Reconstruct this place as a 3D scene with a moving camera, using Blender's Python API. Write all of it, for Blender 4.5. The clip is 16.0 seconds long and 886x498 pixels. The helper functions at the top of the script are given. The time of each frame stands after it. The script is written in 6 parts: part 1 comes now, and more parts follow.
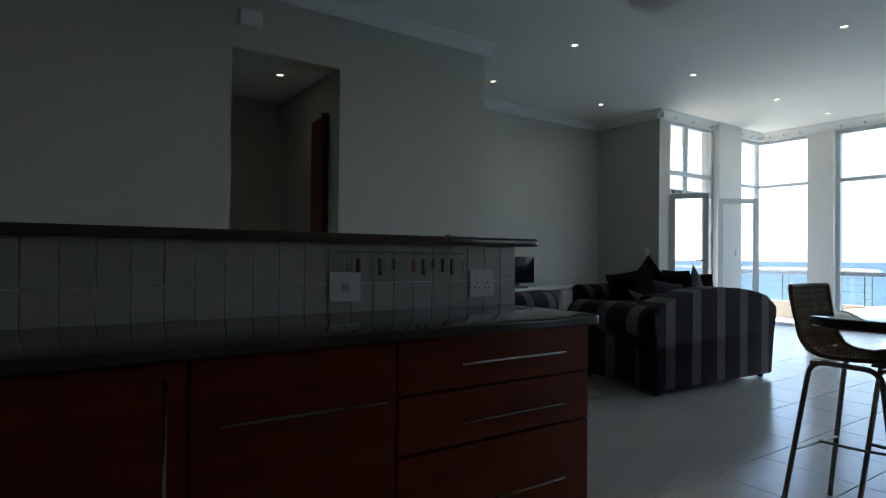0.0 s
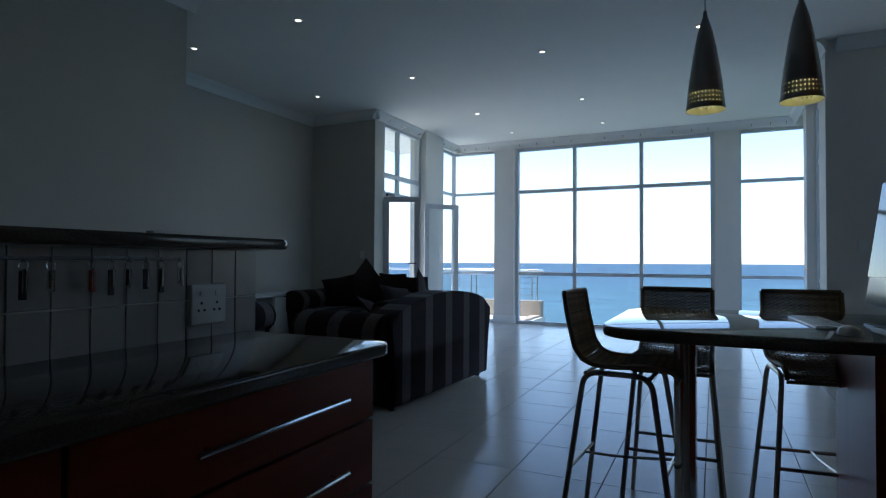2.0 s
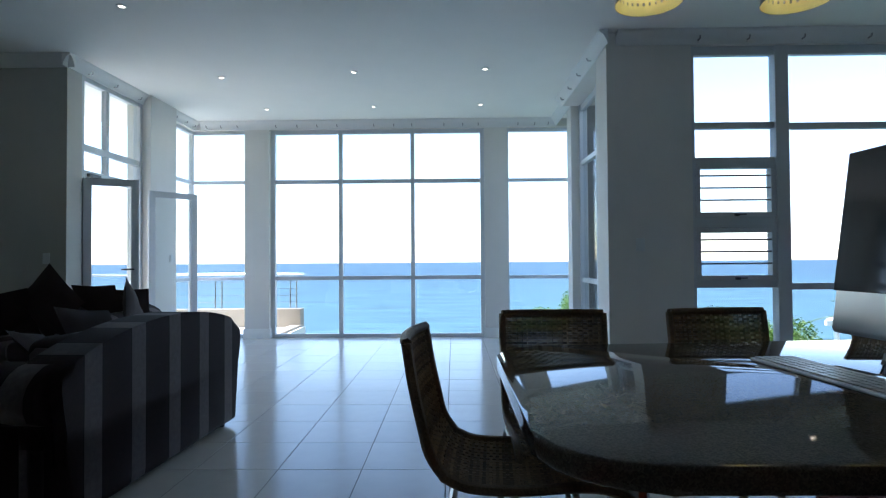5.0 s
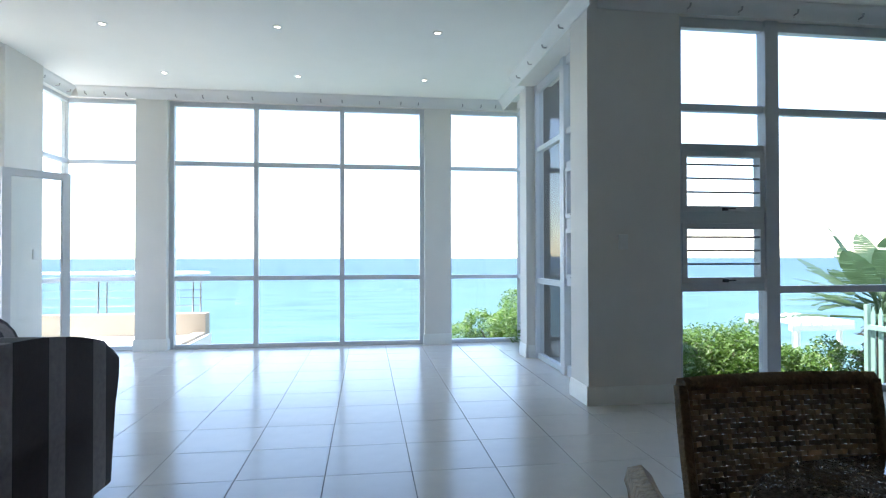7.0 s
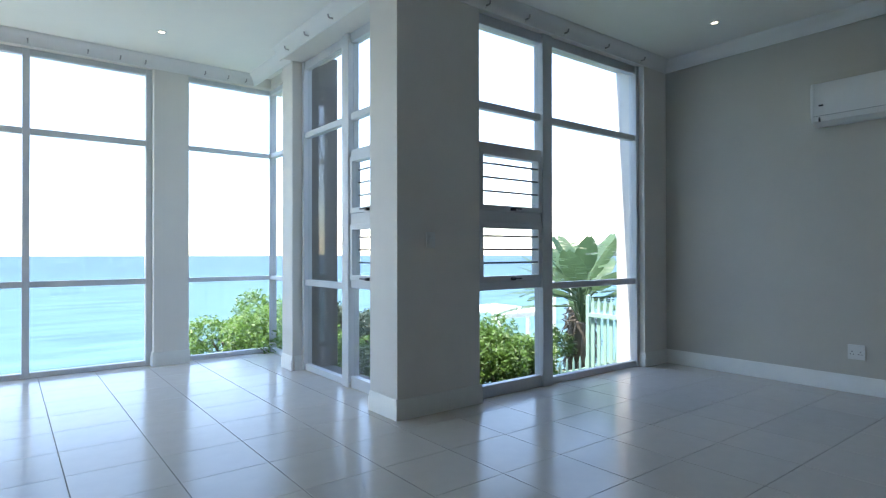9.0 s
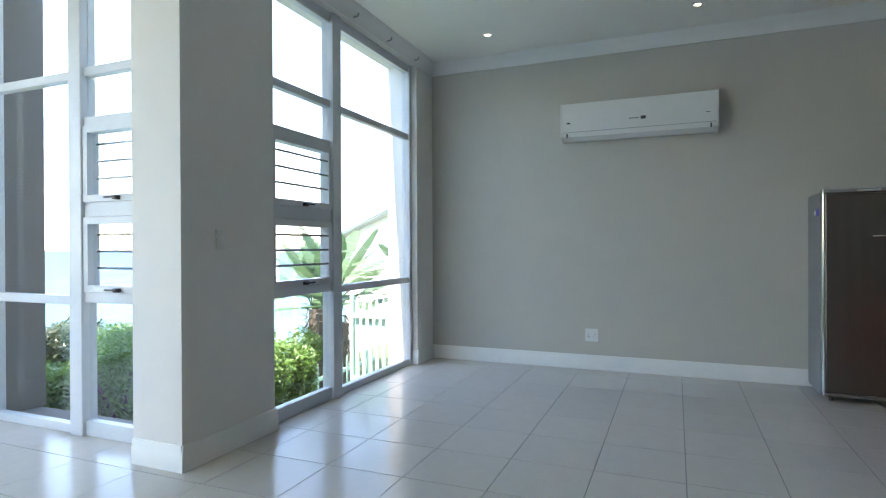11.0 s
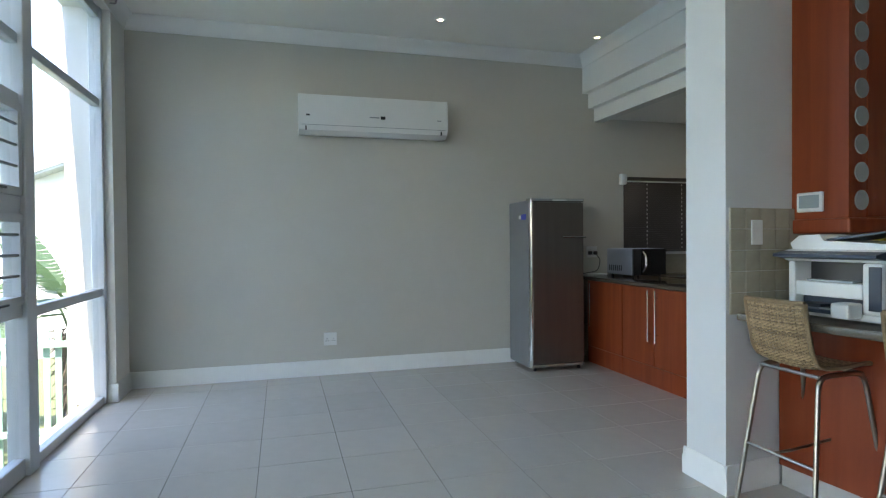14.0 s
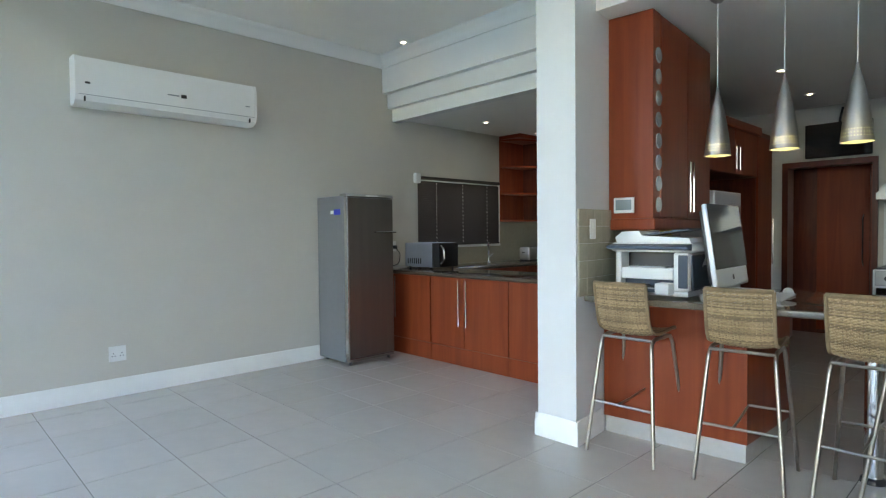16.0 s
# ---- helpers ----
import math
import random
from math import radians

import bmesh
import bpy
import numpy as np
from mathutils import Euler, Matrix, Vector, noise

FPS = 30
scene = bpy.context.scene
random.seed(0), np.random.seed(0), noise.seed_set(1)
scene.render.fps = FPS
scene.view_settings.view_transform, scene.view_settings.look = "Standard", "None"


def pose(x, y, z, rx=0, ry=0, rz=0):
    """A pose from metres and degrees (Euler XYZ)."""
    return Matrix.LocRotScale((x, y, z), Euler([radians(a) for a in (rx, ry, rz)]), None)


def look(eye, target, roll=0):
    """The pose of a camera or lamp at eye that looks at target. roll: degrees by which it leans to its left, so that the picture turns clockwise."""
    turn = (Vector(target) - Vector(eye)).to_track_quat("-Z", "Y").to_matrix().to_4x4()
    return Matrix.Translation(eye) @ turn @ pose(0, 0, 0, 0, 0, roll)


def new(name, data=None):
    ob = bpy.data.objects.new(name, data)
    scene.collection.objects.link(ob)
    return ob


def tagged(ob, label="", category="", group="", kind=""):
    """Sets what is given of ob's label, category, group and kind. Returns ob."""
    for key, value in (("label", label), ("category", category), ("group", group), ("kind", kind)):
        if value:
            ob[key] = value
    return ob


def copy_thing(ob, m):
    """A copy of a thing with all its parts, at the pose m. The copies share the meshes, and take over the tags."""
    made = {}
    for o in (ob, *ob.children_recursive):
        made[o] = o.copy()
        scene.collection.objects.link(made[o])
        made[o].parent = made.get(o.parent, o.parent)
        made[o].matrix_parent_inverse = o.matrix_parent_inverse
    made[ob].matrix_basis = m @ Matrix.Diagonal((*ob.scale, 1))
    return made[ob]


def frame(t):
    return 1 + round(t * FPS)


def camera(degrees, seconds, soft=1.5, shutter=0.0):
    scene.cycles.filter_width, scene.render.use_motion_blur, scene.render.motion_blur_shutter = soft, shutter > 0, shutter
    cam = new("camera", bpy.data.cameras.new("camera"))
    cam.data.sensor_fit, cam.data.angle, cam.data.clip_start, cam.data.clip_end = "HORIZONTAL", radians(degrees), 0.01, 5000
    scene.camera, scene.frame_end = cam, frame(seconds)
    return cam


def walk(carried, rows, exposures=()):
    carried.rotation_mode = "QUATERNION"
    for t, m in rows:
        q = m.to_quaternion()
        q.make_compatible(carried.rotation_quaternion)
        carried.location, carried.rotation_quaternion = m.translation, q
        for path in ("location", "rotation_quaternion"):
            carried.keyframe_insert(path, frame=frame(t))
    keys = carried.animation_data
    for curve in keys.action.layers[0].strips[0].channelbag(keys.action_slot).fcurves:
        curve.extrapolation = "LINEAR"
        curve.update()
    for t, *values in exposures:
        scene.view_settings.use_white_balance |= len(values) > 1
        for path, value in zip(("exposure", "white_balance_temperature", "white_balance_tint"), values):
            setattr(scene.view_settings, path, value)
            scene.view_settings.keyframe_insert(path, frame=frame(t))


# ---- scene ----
cam = camera(76.1, 16.0, soft=1.2)
PATH = [
    (0, (-0.142, 0.01, 1.117), (0.983, 1.664, 1.139), 0.6),
    (0.5, (-0.063, 0.175, 1.117), (1.243, 1.689, 1.143), 0.6),
    (1, (0.049, 0.367, 1.126), (1.5, 1.744, 1.154), 0.6),
    (1.5, (0.126, 0.495, 1.125), (1.73, 1.69, 1.158), 0.5),
    (2, (0.203, 0.655, 1.129), (2.006, 1.52, 1.168), 0.3),
    (2.5, (0.277, 0.767, 1.135), (2.186, 1.362, 1.176), 0.2),
    (3, (0.452, 0.864, 1.13), (2.412, 1.263, 1.171), 0.0),
    (3.5, (0.646, 0.943, 1.141), (2.628, 1.203, 1.181), -0.1),
    (4, (0.89, 1.033, 1.15), (2.884, 1.193, 1.185), -0.2),
    (4.2, (0.997, 1.065, 1.152), (2.993, 1.184, 1.189), -0.3),
    (6.5, (2.152, 1.263, 1.177), (4.149, 1.158, 1.201), -0.1),
    (7, (2.401, 1.42, 1.18), (4.378, 1.152, 1.203), -0.1),
    (7.5, (2.647, 1.605, 1.182), (4.577, 1.093, 1.202), 0.1),
    (8, (2.842, 1.761, 1.181), (4.67, 0.949, 1.201), -0.1),
    (8.5, (3.075, 1.819, 1.188), (4.791, 0.792, 1.204), -0.1),
    (9, (3.286, 1.899, 1.191), (4.866, 0.673, 1.204), -0.1),
    (9.5, (3.508, 2.012, 1.189), (4.886, 0.562, 1.2), -0.2),
    (10, (3.705, 2.062, 1.215), (4.898, 0.457, 1.212), -0.2),
    (10.2, (3.782, 2.04, 1.228), (4.903, 0.384, 1.222), -0.2),
    (12.3, (4.68, 2.009, 1.249), (4.826, 0.014, 1.234), -0.4),
    (12.5, (4.733, 1.972, 1.257), (4.81, -0.026, 1.239), -0.4),
    (13, (4.92, 1.902, 1.273), (4.802, -0.094, 1.251), -0.5),
    (13.5, (5.145, 1.824, 1.276), (4.812, -0.148, 1.251), -0.5),
    (14, (5.366, 1.728, 1.276), (4.817, -0.195, 1.247), -0.5),
    (14.5, (5.597, 1.652, 1.284), (4.817, -0.189, 1.25), -0.5),
    (14.8, (5.742, 1.608, 1.293), (4.817, -0.165, 1.253), -0.5),
    (15, (5.834, 1.577, 1.3), (4.814, -0.143, 1.255), -0.6),
    (15.5, (6.009, 1.45, 1.287), (4.795, -0.139, 1.233), -0.6),
    (16, (6.156, 1.312, 1.294), (4.775, -0.133, 1.235), -0.6),
]

EXPOSURES = [(0.0, 2.1, 6600, 14), (1.0, 1.2, 5400, 14), (1.5, 1.1, 5450, 14), (2.5, 1.65, 5900, 14), (4.2, 1.95, 6000, 14), (6.5, 2.1, 5900, 16), (7.0, 2.5, 6500, 16), (7.5, 2.78, 6700, 16), (8.5, 2.4, 6450, 16),
             (9.5, 2.57, 6700, 17), (10.2, 2.83, 6850, 17), (12.3, 3.52, 7250, 17), (13.5, 3.24, 7150, 17), (14.5, 3.17, 7300, 18), (15.5, 3.6, 7300, 18), (16.0, 3.76, 7350, 18)]
walk(cam, [(t, look(eye, target, roll)) for t, eye, target, roll in PATH], EXPOSURES)

# ---- world and light ----
SUN_ELEV, SUN_AZ = 68.0, 8.0  # azimuth from +y towards +x
world = bpy.data.worlds.new("world")
scene.world = world
world.use_nodes = True
wn, wl = world.node_tree.nodes, world.node_tree.links
sky = wn.new("ShaderNodeTexSky")
sky.sky_type, sky.sun_disc = "NISHITA", False
sky.sun_elevation, sky.sun_rotation = radians(SUN_ELEV), radians(SUN_AZ)
sky.air_density, sky.dust_density, sky.ozone_density = 1.0, 0.25, 1.0
wl.new(sky.outputs[0], wn["Background"].inputs[0])
wn["Background"].inputs[1].default_value = 0.15
sun = new("sun", bpy.data.lights.new("sun", "SUN"))
sun.data.energy, sun.data.angle, sun.data.color = 3.2, radians(0.5), (1.0, 0.96, 0.9)
sd = Vector((math.sin(radians(SUN_AZ)) * math.cos(radians(SUN_ELEV)), math.cos(radians(SUN_AZ)) * math.cos(radians(SUN_ELEV)), math.sin(radians(SUN_ELEV))))
sun.matrix_world = look(sd * 50, (0, 0, 0))


# the recessed lamps that burn over kitchen, scullery and passage
for x, y, z, watts in ((0.6, -0.23, 2.68, 0.5), (-0.59, -0.30, 2.68, 1.5), (1.09, -3.23, 2.58, 0.7), (0.02, -3.28, 2.58, 0.7), (1.49, 5.1, 2.70, 0.12)):
    spot = new("downlight_beam", bpy.data.lights.new("downlight_beam", "SPOT"))
    spot.data.energy, spot.data.color, spot.data.spot_size, spot.data.spot_blend, spot.data.shadow_soft_size = watts, (1.0, 0.9, 0.75), radians(110), 0.8, 0.03
    spot.matrix_world = look((x, y, z), (x, y, 0))


# ---- materials ----
def material(name, colour, rough=0.5, metal=0.0, scale=8.0, vary=0.06, bump=0.0, bump_scale=None, stretch=(1, 1, 1), rand=0.0, spec=0.5, detail=4.0, emit=None):
    """Principled surface with colour variation at two scales, roughness variation and fine relief."""
    m = bpy.data.materials.new(name)
    m.use_nodes = True
    n, l = m.node_tree.nodes, m.node_tree.links
    b = n["Principled BSDF"]
    b.inputs["Metallic"].default_value = metal
    b.inputs["Specular IOR Level"].default_value = spec
    co = n.new("ShaderNodeTexCoord")
    mp = n.new("ShaderNodeMapping")
    mp.inputs["Scale"].default_value = stretch
    l.new(co.outputs["Object"], mp.inputs[0])
    big = n.new("ShaderNodeTexNoise")
    big.inputs["Scale"].default_value, big.inputs["Detail"].default_value = scale * 0.2, 3
    small = n.new("ShaderNodeTexNoise")
    small.inputs["Scale"].default_value, small.inputs["Detail"].default_value = scale * 3, detail
    l.new(mp.outputs[0], big.inputs[0])
    l.new(mp.outputs[0], small.inputs[0])
    add = n.new("ShaderNodeMath")
    add.operation = "ADD"
    l.new(big.outputs[0], add.inputs[0])
    l.new(small.outputs[0], add.inputs[1])
    value = n.new("ShaderNodeMapRange")
    value.inputs[1].default_value, value.inputs[2].default_value = 0.6, 1.4
    value.inputs[3].default_value, value.inputs[4].default_value = 1 - vary, 1 + vary
    l.new(add.outputs[0], value.inputs[0])
    last = value.outputs[0]
    if rand:
        info = n.new("ShaderNodeObjectInfo")
        rr = n.new("ShaderNodeMapRange")
        rr.inputs[3].default_value, rr.inputs[4].default_value = 1 - rand, 1 + rand
        l.new(info.outputs["Random"], rr.inputs[0])
        mul = n.new("ShaderNodeMath")
        mul.operation = "MULTIPLY"
        l.new(last, mul.inputs[0])
        l.new(rr.outputs[0], mul.inputs[1])
        last = mul.outputs[0]
    mix = n.new("ShaderNodeVectorMath")
    mix.operation = "SCALE"
    mix.inputs[0].default_value = colour
    l.new(last, mix.inputs["Scale"])
    l.new(mix.outputs[0], b.inputs["Base Color"])
    rm = n.new("ShaderNodeMapRange")
    rm.inputs[3].default_value, rm.inputs[4].default_value = max(rough - 0.06, 0.02), min(rough + 0.06, 1)
    l.new(big.outputs[0], rm.inputs[0])
    l.new(rm.outputs[0], b.inputs["Roughness"])
    if bump:
        bn = n.new("ShaderNodeBump")
        bn.inputs["Strength"].default_value, bn.inputs["Distance"].default_value = bump, 0.004
        if bump_scale:
            fine = n.new("ShaderNodeTexNoise")
            fine.inputs["Scale"].default_value = bump_scale
            l.new(co.outputs["Object"], fine.inputs[0])
            l.new(fine.outputs[0], bn.inputs["Height"])
        else:
            l.new(small.outputs[0], bn.inputs["Height"])
        l.new(bn.outputs[0], b.inputs["Normal"])
    if emit:
        b.inputs["Emission Color"].default_value = (*emit[:3], 1)
        b.inputs["Emission Strength"].default_value = emit[3]
    return m


def ramp_material(name, stops, rough, scale, stretch=(1, 1, 1), kind="noise", bump=0.0, metal=0.0, spec=0.5, detail=6.0):
    """Principled surface whose colour runs through stops along a noise, a wave (wood grain) or cells (granite)."""
    m = bpy.data.materials.new(name)
    m.use_nodes = True
    n, l = m.node_tree.nodes, m.node_tree.links
    b = n["Principled BSDF"]
    b.inputs["Roughness"].default_value, b.inputs["Metallic"].default_value = rough, metal
    b.inputs["Specular IOR Level"].default_value = spec
    co = n.new("ShaderNodeTexCoord")
    mp = n.new("ShaderNodeMapping")
    mp.inputs["Scale"].default_value = stretch
    l.new(co.outputs["Object"], mp.inputs[0])
    if kind == "cells":
        t = n.new("ShaderNodeTexVoronoi")
        t.inputs["Scale"].default_value = scale
        src = t.outputs["Color"]
        bw = n.new("ShaderNodeRGBToBW")
        l.new(src, bw.inputs[0])
        src = bw.outputs[0]
    elif kind == "wood":
        t = n.new("ShaderNodeTexNoise")
        t.inputs["Scale"].default_value, t.inputs["Detail"].default_value, t.inputs["Distortion"].default_value = scale, detail, 0.6
        src = t.outputs[0]
    else:
        t = n.new("ShaderNodeTexNoise")
        t.inputs["Scale"].default_value, t.inputs["Detail"].default_value = scale, detail
        src = t.outputs[0]
    l.new(mp.outputs[0], t.inputs[0])
    r = n.new("ShaderNodeValToRGB")
    e = r.color_ramp.elements
    e[0].position, e[0].color = stops[0][0], (*stops[0][1], 1)
    e[1].position, e[1].color = stops[-1][0], (*stops[-1][1], 1)
    for p, c in stops[1:-1]:
        x = e.new(p)
        x.color = (*c, 1)
    l.new(src, r.inputs[0])
    l.new(r.outputs[0], b.inputs["Base Color"])
    if bump:
        bn = n.new("ShaderNodeBump")
        bn.inputs["Strength"].default_value, bn.inputs["Distance"].default_value = bump, 0.003
        l.new(src, bn.inputs["Height"])
        l.new(bn.outputs[0], b.inputs["Normal"])
    return m


def leaf_material(name, colour, vary=0.4):
    """Thin leaves: partly glossy, partly lit from behind."""
    m = material(name, colour, 0.42, scale=4, vary=vary)
    n, l = m.node_tree.nodes, m.node_tree.links
    b = n["Principled BSDF"]
    t, mx = n.new("ShaderNodeBsdfTranslucent"), n.new("ShaderNodeMixShader")
    l.new(b.inputs["Base Color"].links[0].from_socket, t.inputs[0])
    mx.inputs[0].default_value = 0.4
    l.new(b.outputs[0], mx.inputs[1])
    l.new(t.outputs[0], mx.inputs[2])
    l.new(mx.outputs[0], n["Material Output"].inputs[0])
    return m


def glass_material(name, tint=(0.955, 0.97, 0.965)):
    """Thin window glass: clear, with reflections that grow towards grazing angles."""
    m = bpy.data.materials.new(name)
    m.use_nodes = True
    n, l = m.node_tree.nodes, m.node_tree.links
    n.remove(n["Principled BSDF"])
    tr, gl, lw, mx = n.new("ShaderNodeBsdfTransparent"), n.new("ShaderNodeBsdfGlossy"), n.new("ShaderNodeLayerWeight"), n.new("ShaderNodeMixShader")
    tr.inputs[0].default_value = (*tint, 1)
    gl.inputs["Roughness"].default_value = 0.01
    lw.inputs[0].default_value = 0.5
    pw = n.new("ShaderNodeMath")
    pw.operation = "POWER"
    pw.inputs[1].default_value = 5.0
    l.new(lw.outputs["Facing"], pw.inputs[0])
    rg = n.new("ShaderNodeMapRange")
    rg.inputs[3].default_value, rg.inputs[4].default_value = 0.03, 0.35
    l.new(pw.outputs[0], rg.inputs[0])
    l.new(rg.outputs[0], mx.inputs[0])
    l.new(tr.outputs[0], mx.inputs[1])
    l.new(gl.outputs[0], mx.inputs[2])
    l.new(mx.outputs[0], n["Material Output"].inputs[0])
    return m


WALL = material("wall_paint_greige", (0.535, 0.515, 0.462), 0.75, scale=1.5, vary=0.03, bump=0.15, bump_scale=220)
CREAM = material("wall_paint_cream", (0.75, 0.725, 0.68), 0.7, scale=1.5, vary=0.03, bump=0.15, bump_scale=220)
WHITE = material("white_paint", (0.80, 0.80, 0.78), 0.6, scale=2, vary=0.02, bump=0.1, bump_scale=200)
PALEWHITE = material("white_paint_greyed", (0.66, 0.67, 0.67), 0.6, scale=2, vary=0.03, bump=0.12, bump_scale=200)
CEIL = material("ceiling_paint", (0.90, 0.89, 0.85), 0.8, scale=1.2, vary=0.02, bump=0.12, bump_scale=260)
GLOSSWHITE = material("white_gloss_paint", (0.82, 0.82, 0.79), 0.35, scale=4, vary=0.03)
TILE = material("floor_tile", (0.59, 0.545, 0.48), 0.2, scale=3, vary=0.045, rand=0.03, spec=0.32)
GROUT = material("grout", (0.16, 0.15, 0.135), 0.9, scale=20, vary=0.15)
ALU = material("aluminium_frame", (0.62, 0.64, 0.66), 0.4, scale=6, vary=0.04)
BARGREY = material("grey_bar_paint", (0.22, 0.23, 0.24), 0.5, scale=6, vary=0.05)
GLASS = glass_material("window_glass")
WOOD = ramp_material("cherry_wood", [(0.3, (0.205, 0.037, 0.014)), (0.5, (0.245, 0.048, 0.017)), (0.7, (0.28, 0.06, 0.021))], 0.36, 1.6, (9, 9, 0.6), "wood", bump=0.05, spec=0.28)
WOODH = ramp_material("cherry_wood_across", [(0.3, (0.205, 0.037, 0.014)), (0.5, (0.245, 0.048, 0.017)), (0.7, (0.28, 0.06, 0.021))], 0.36, 1.6, (0.6, 9, 9), "wood", bump=0.05, spec=0.28)
GRANITE = ramp_material("brown_granite", [(0.2, (0.07, 0.054, 0.043)), (0.5, (0.088, 0.07, 0.055)), (0.8, (0.112, 0.091, 0.072))], 0.08, 420, kind="cells", spec=0.2)
# lit copy of the brown granite: the table's bright reflection put into the material
GRANITE_LIT = ramp_material("brown_granite_lit", [(0.2, (0.085, 0.066, 0.05)), (0.5, (0.115, 0.092, 0.07)), (0.8, (0.16, 0.13, 0.098))], 0.045, 420, kind="cells", spec=0.55)
STEEL = material("brushed_steel", (0.42, 0.41, 0.40), 0.32, 1.0, scale=8, vary=0.06, stretch=(1, 1, 0.03))
CHROME = material("chrome", (0.6, 0.6, 0.6), 0.15, 1.0, scale=6, vary=0.03)
BLACK = material("black_plastic", (0.02, 0.02, 0.022), 0.35, scale=8, vary=0.1)
PLASTIC = material("white_plastic", (0.74, 0.75, 0.74), 0.35, scale=6, vary=0.02)


# ---- mesh helpers ----
def thing(name, label, category, group="", kind="", at=(0, 0, 0), turn=0.0):
    """An Empty at a thing's base."""
    ob = new(name)
    ob.empty_display_size = 0.1
    ob.matrix_basis = pose(*at, 0, 0, turn)
    return tagged(ob, label, category, group, kind)


def mesh_of(bm, mat, smooth=None):
    """A mesh out of a bmesh; edges sharper than smooth degrees stay sharp."""
    me = bpy.data.meshes.new("mesh")
    bmesh.ops.recalc_face_normals(bm, faces=bm.faces)
    if smooth is not None:
        for f in bm.faces:
            f.smooth = True
        for e in bm.edges:
            if len(e.link_faces) == 2 and e.calc_face_angle(0) > radians(smooth):
                e.smooth = False
    bm.to_mesh(me)
    bm.free()
    me.materials.append(mat)
    return me


def part(name, bm, mat, parent, label="", smooth=None):
    """Links a bmesh as one mesh object under a thing or a part."""
    ob = new(name, mesh_of(bm, mat, smooth))
    ob.parent = parent
    if label:
        ob["label"] = label
    return ob


def solid(name, bm, mat, label, category, kind="", group="", smooth=None):
    """A thing that is a single mesh."""
    return tagged(new(name, mesh_of(bm, mat, smooth)), label, category, group, kind)


def B():
    return bmesh.new()


def box(bm, lo, hi, bevel=0.0, seg=2):
    """Adds a box between two corners, with rounded edges."""
    lo, hi = Vector(lo), Vector(hi)
    c, s = (lo + hi) / 2, hi - lo
    g = bmesh.ops.create_cube(bm, size=1.0, matrix=Matrix.Translation(c) @ Matrix.Diagonal((abs(s.x), abs(s.y), abs(s.z), 1)))
    if bevel:
        es = {e for v in g["verts"] for e in v.link_edges}
        bmesh.ops.bevel(bm, geom=list(es), offset=bevel, segments=seg, affect="EDGES", profile=0.5)
    return bm


def boxes(*spans):
    bm = B()
    for lo, hi in spans:
        box(bm, lo, hi)
    return bm


def rod(bm, a, b, r, seg=10, r2=None):
    """Adds a straight round bar from a to b."""
    a, b = Vector(a), Vector(b)
    m = Matrix.Translation((a + b) / 2) @ (b - a).to_track_quat("Z", "Y").to_matrix().to_4x4()
    bmesh.ops.create_cone(bm, cap_ends=True, segments=seg, radius1=r, radius2=r if r2 is None else r2, depth=(b - a).length, matrix=m)
    return bm


def tube(bm, pts, r, seg=8):
    """Adds a round tube along points."""
    pts = [Vector(p) for p in pts]
    rings = []
    side = None
    for i, p in enumerate(pts):
        d = (pts[min(i + 1, len(pts) - 1)] - pts[max(i - 1, 0)]).normalized()
        if side is None:
            side = d.orthogonal().normalized()
        side = (side - d * side.dot(d)).normalized()
        up = d.cross(side)
        rings.append([bm.verts.new(p + r * (math.cos(2 * math.pi * k / seg) * side + math.sin(2 * math.pi * k / seg) * up)) for k in range(seg)])
    for a, b in zip(rings, rings[1:]):
        for k in range(seg):
            bm.faces.new((a[k], a[(k + 1) % seg], b[(k + 1) % seg], b[k]))
    bm.faces.new(rings[0][::-1])
    bm.faces.new(rings[-1])
    return bm


def bend(points, radius=0.05, steps=5):
    """The points of a path with its corners rounded."""
    points = [Vector(p) for p in points]
    out = [points[0]]
    for a, b, c in zip(points, points[1:], points[2:]):
        r = min(radius, (a - b).length * 0.45, (c - b).length * 0.45)
        p, q = b + (a - b).normalized() * r, b + (c - b).normalized() * r
        for k in range(steps + 1):
            t = k / steps
            out.append(p * (1 - t) ** 2 + b * 2 * t * (1 - t) + q * t * t)
    return out + [points[-1]]


def lathe(bm, profile, at=(0, 0, 0), seg=24):
    """Adds a surface of revolution about z from (radius, height) pairs."""
    rings = []
    for r, z in profile:
        rings.append([bm.verts.new((at[0] + r * math.cos(2 * math.pi * k / seg), at[1] + r * math.sin(2 * math.pi * k / seg), at[2] + z)) for k in range(seg)])
    for a, b in zip(rings, rings[1:]):
        for k in range(seg):
            bm.faces.new((a[k], a[(k + 1) % seg], b[(k + 1) % seg], b[k]))
    return bm


def prism(bm, outline, lo, hi, axis="z"):
    """Adds an outline of (u, v) pairs, pushed along an axis: z: (x, y); y: (x, z); x: (y, z)."""
    def put(u, v, w):
        return {"z": (u, v, w), "y": (u, w, v), "x": (w, u, v)}[axis]
    a = [bm.verts.new(put(u, v, lo)) for u, v in outline]
    b = [bm.verts.new(put(u, v, hi)) for u, v in outline]
    n = len(outline)
    bm.faces.new(a)
    bm.faces.new(b[::-1])
    for k in range(n):
        bm.faces.new((a[k], b[k], b[(k + 1) % n], a[(k + 1) % n]))
    return bm


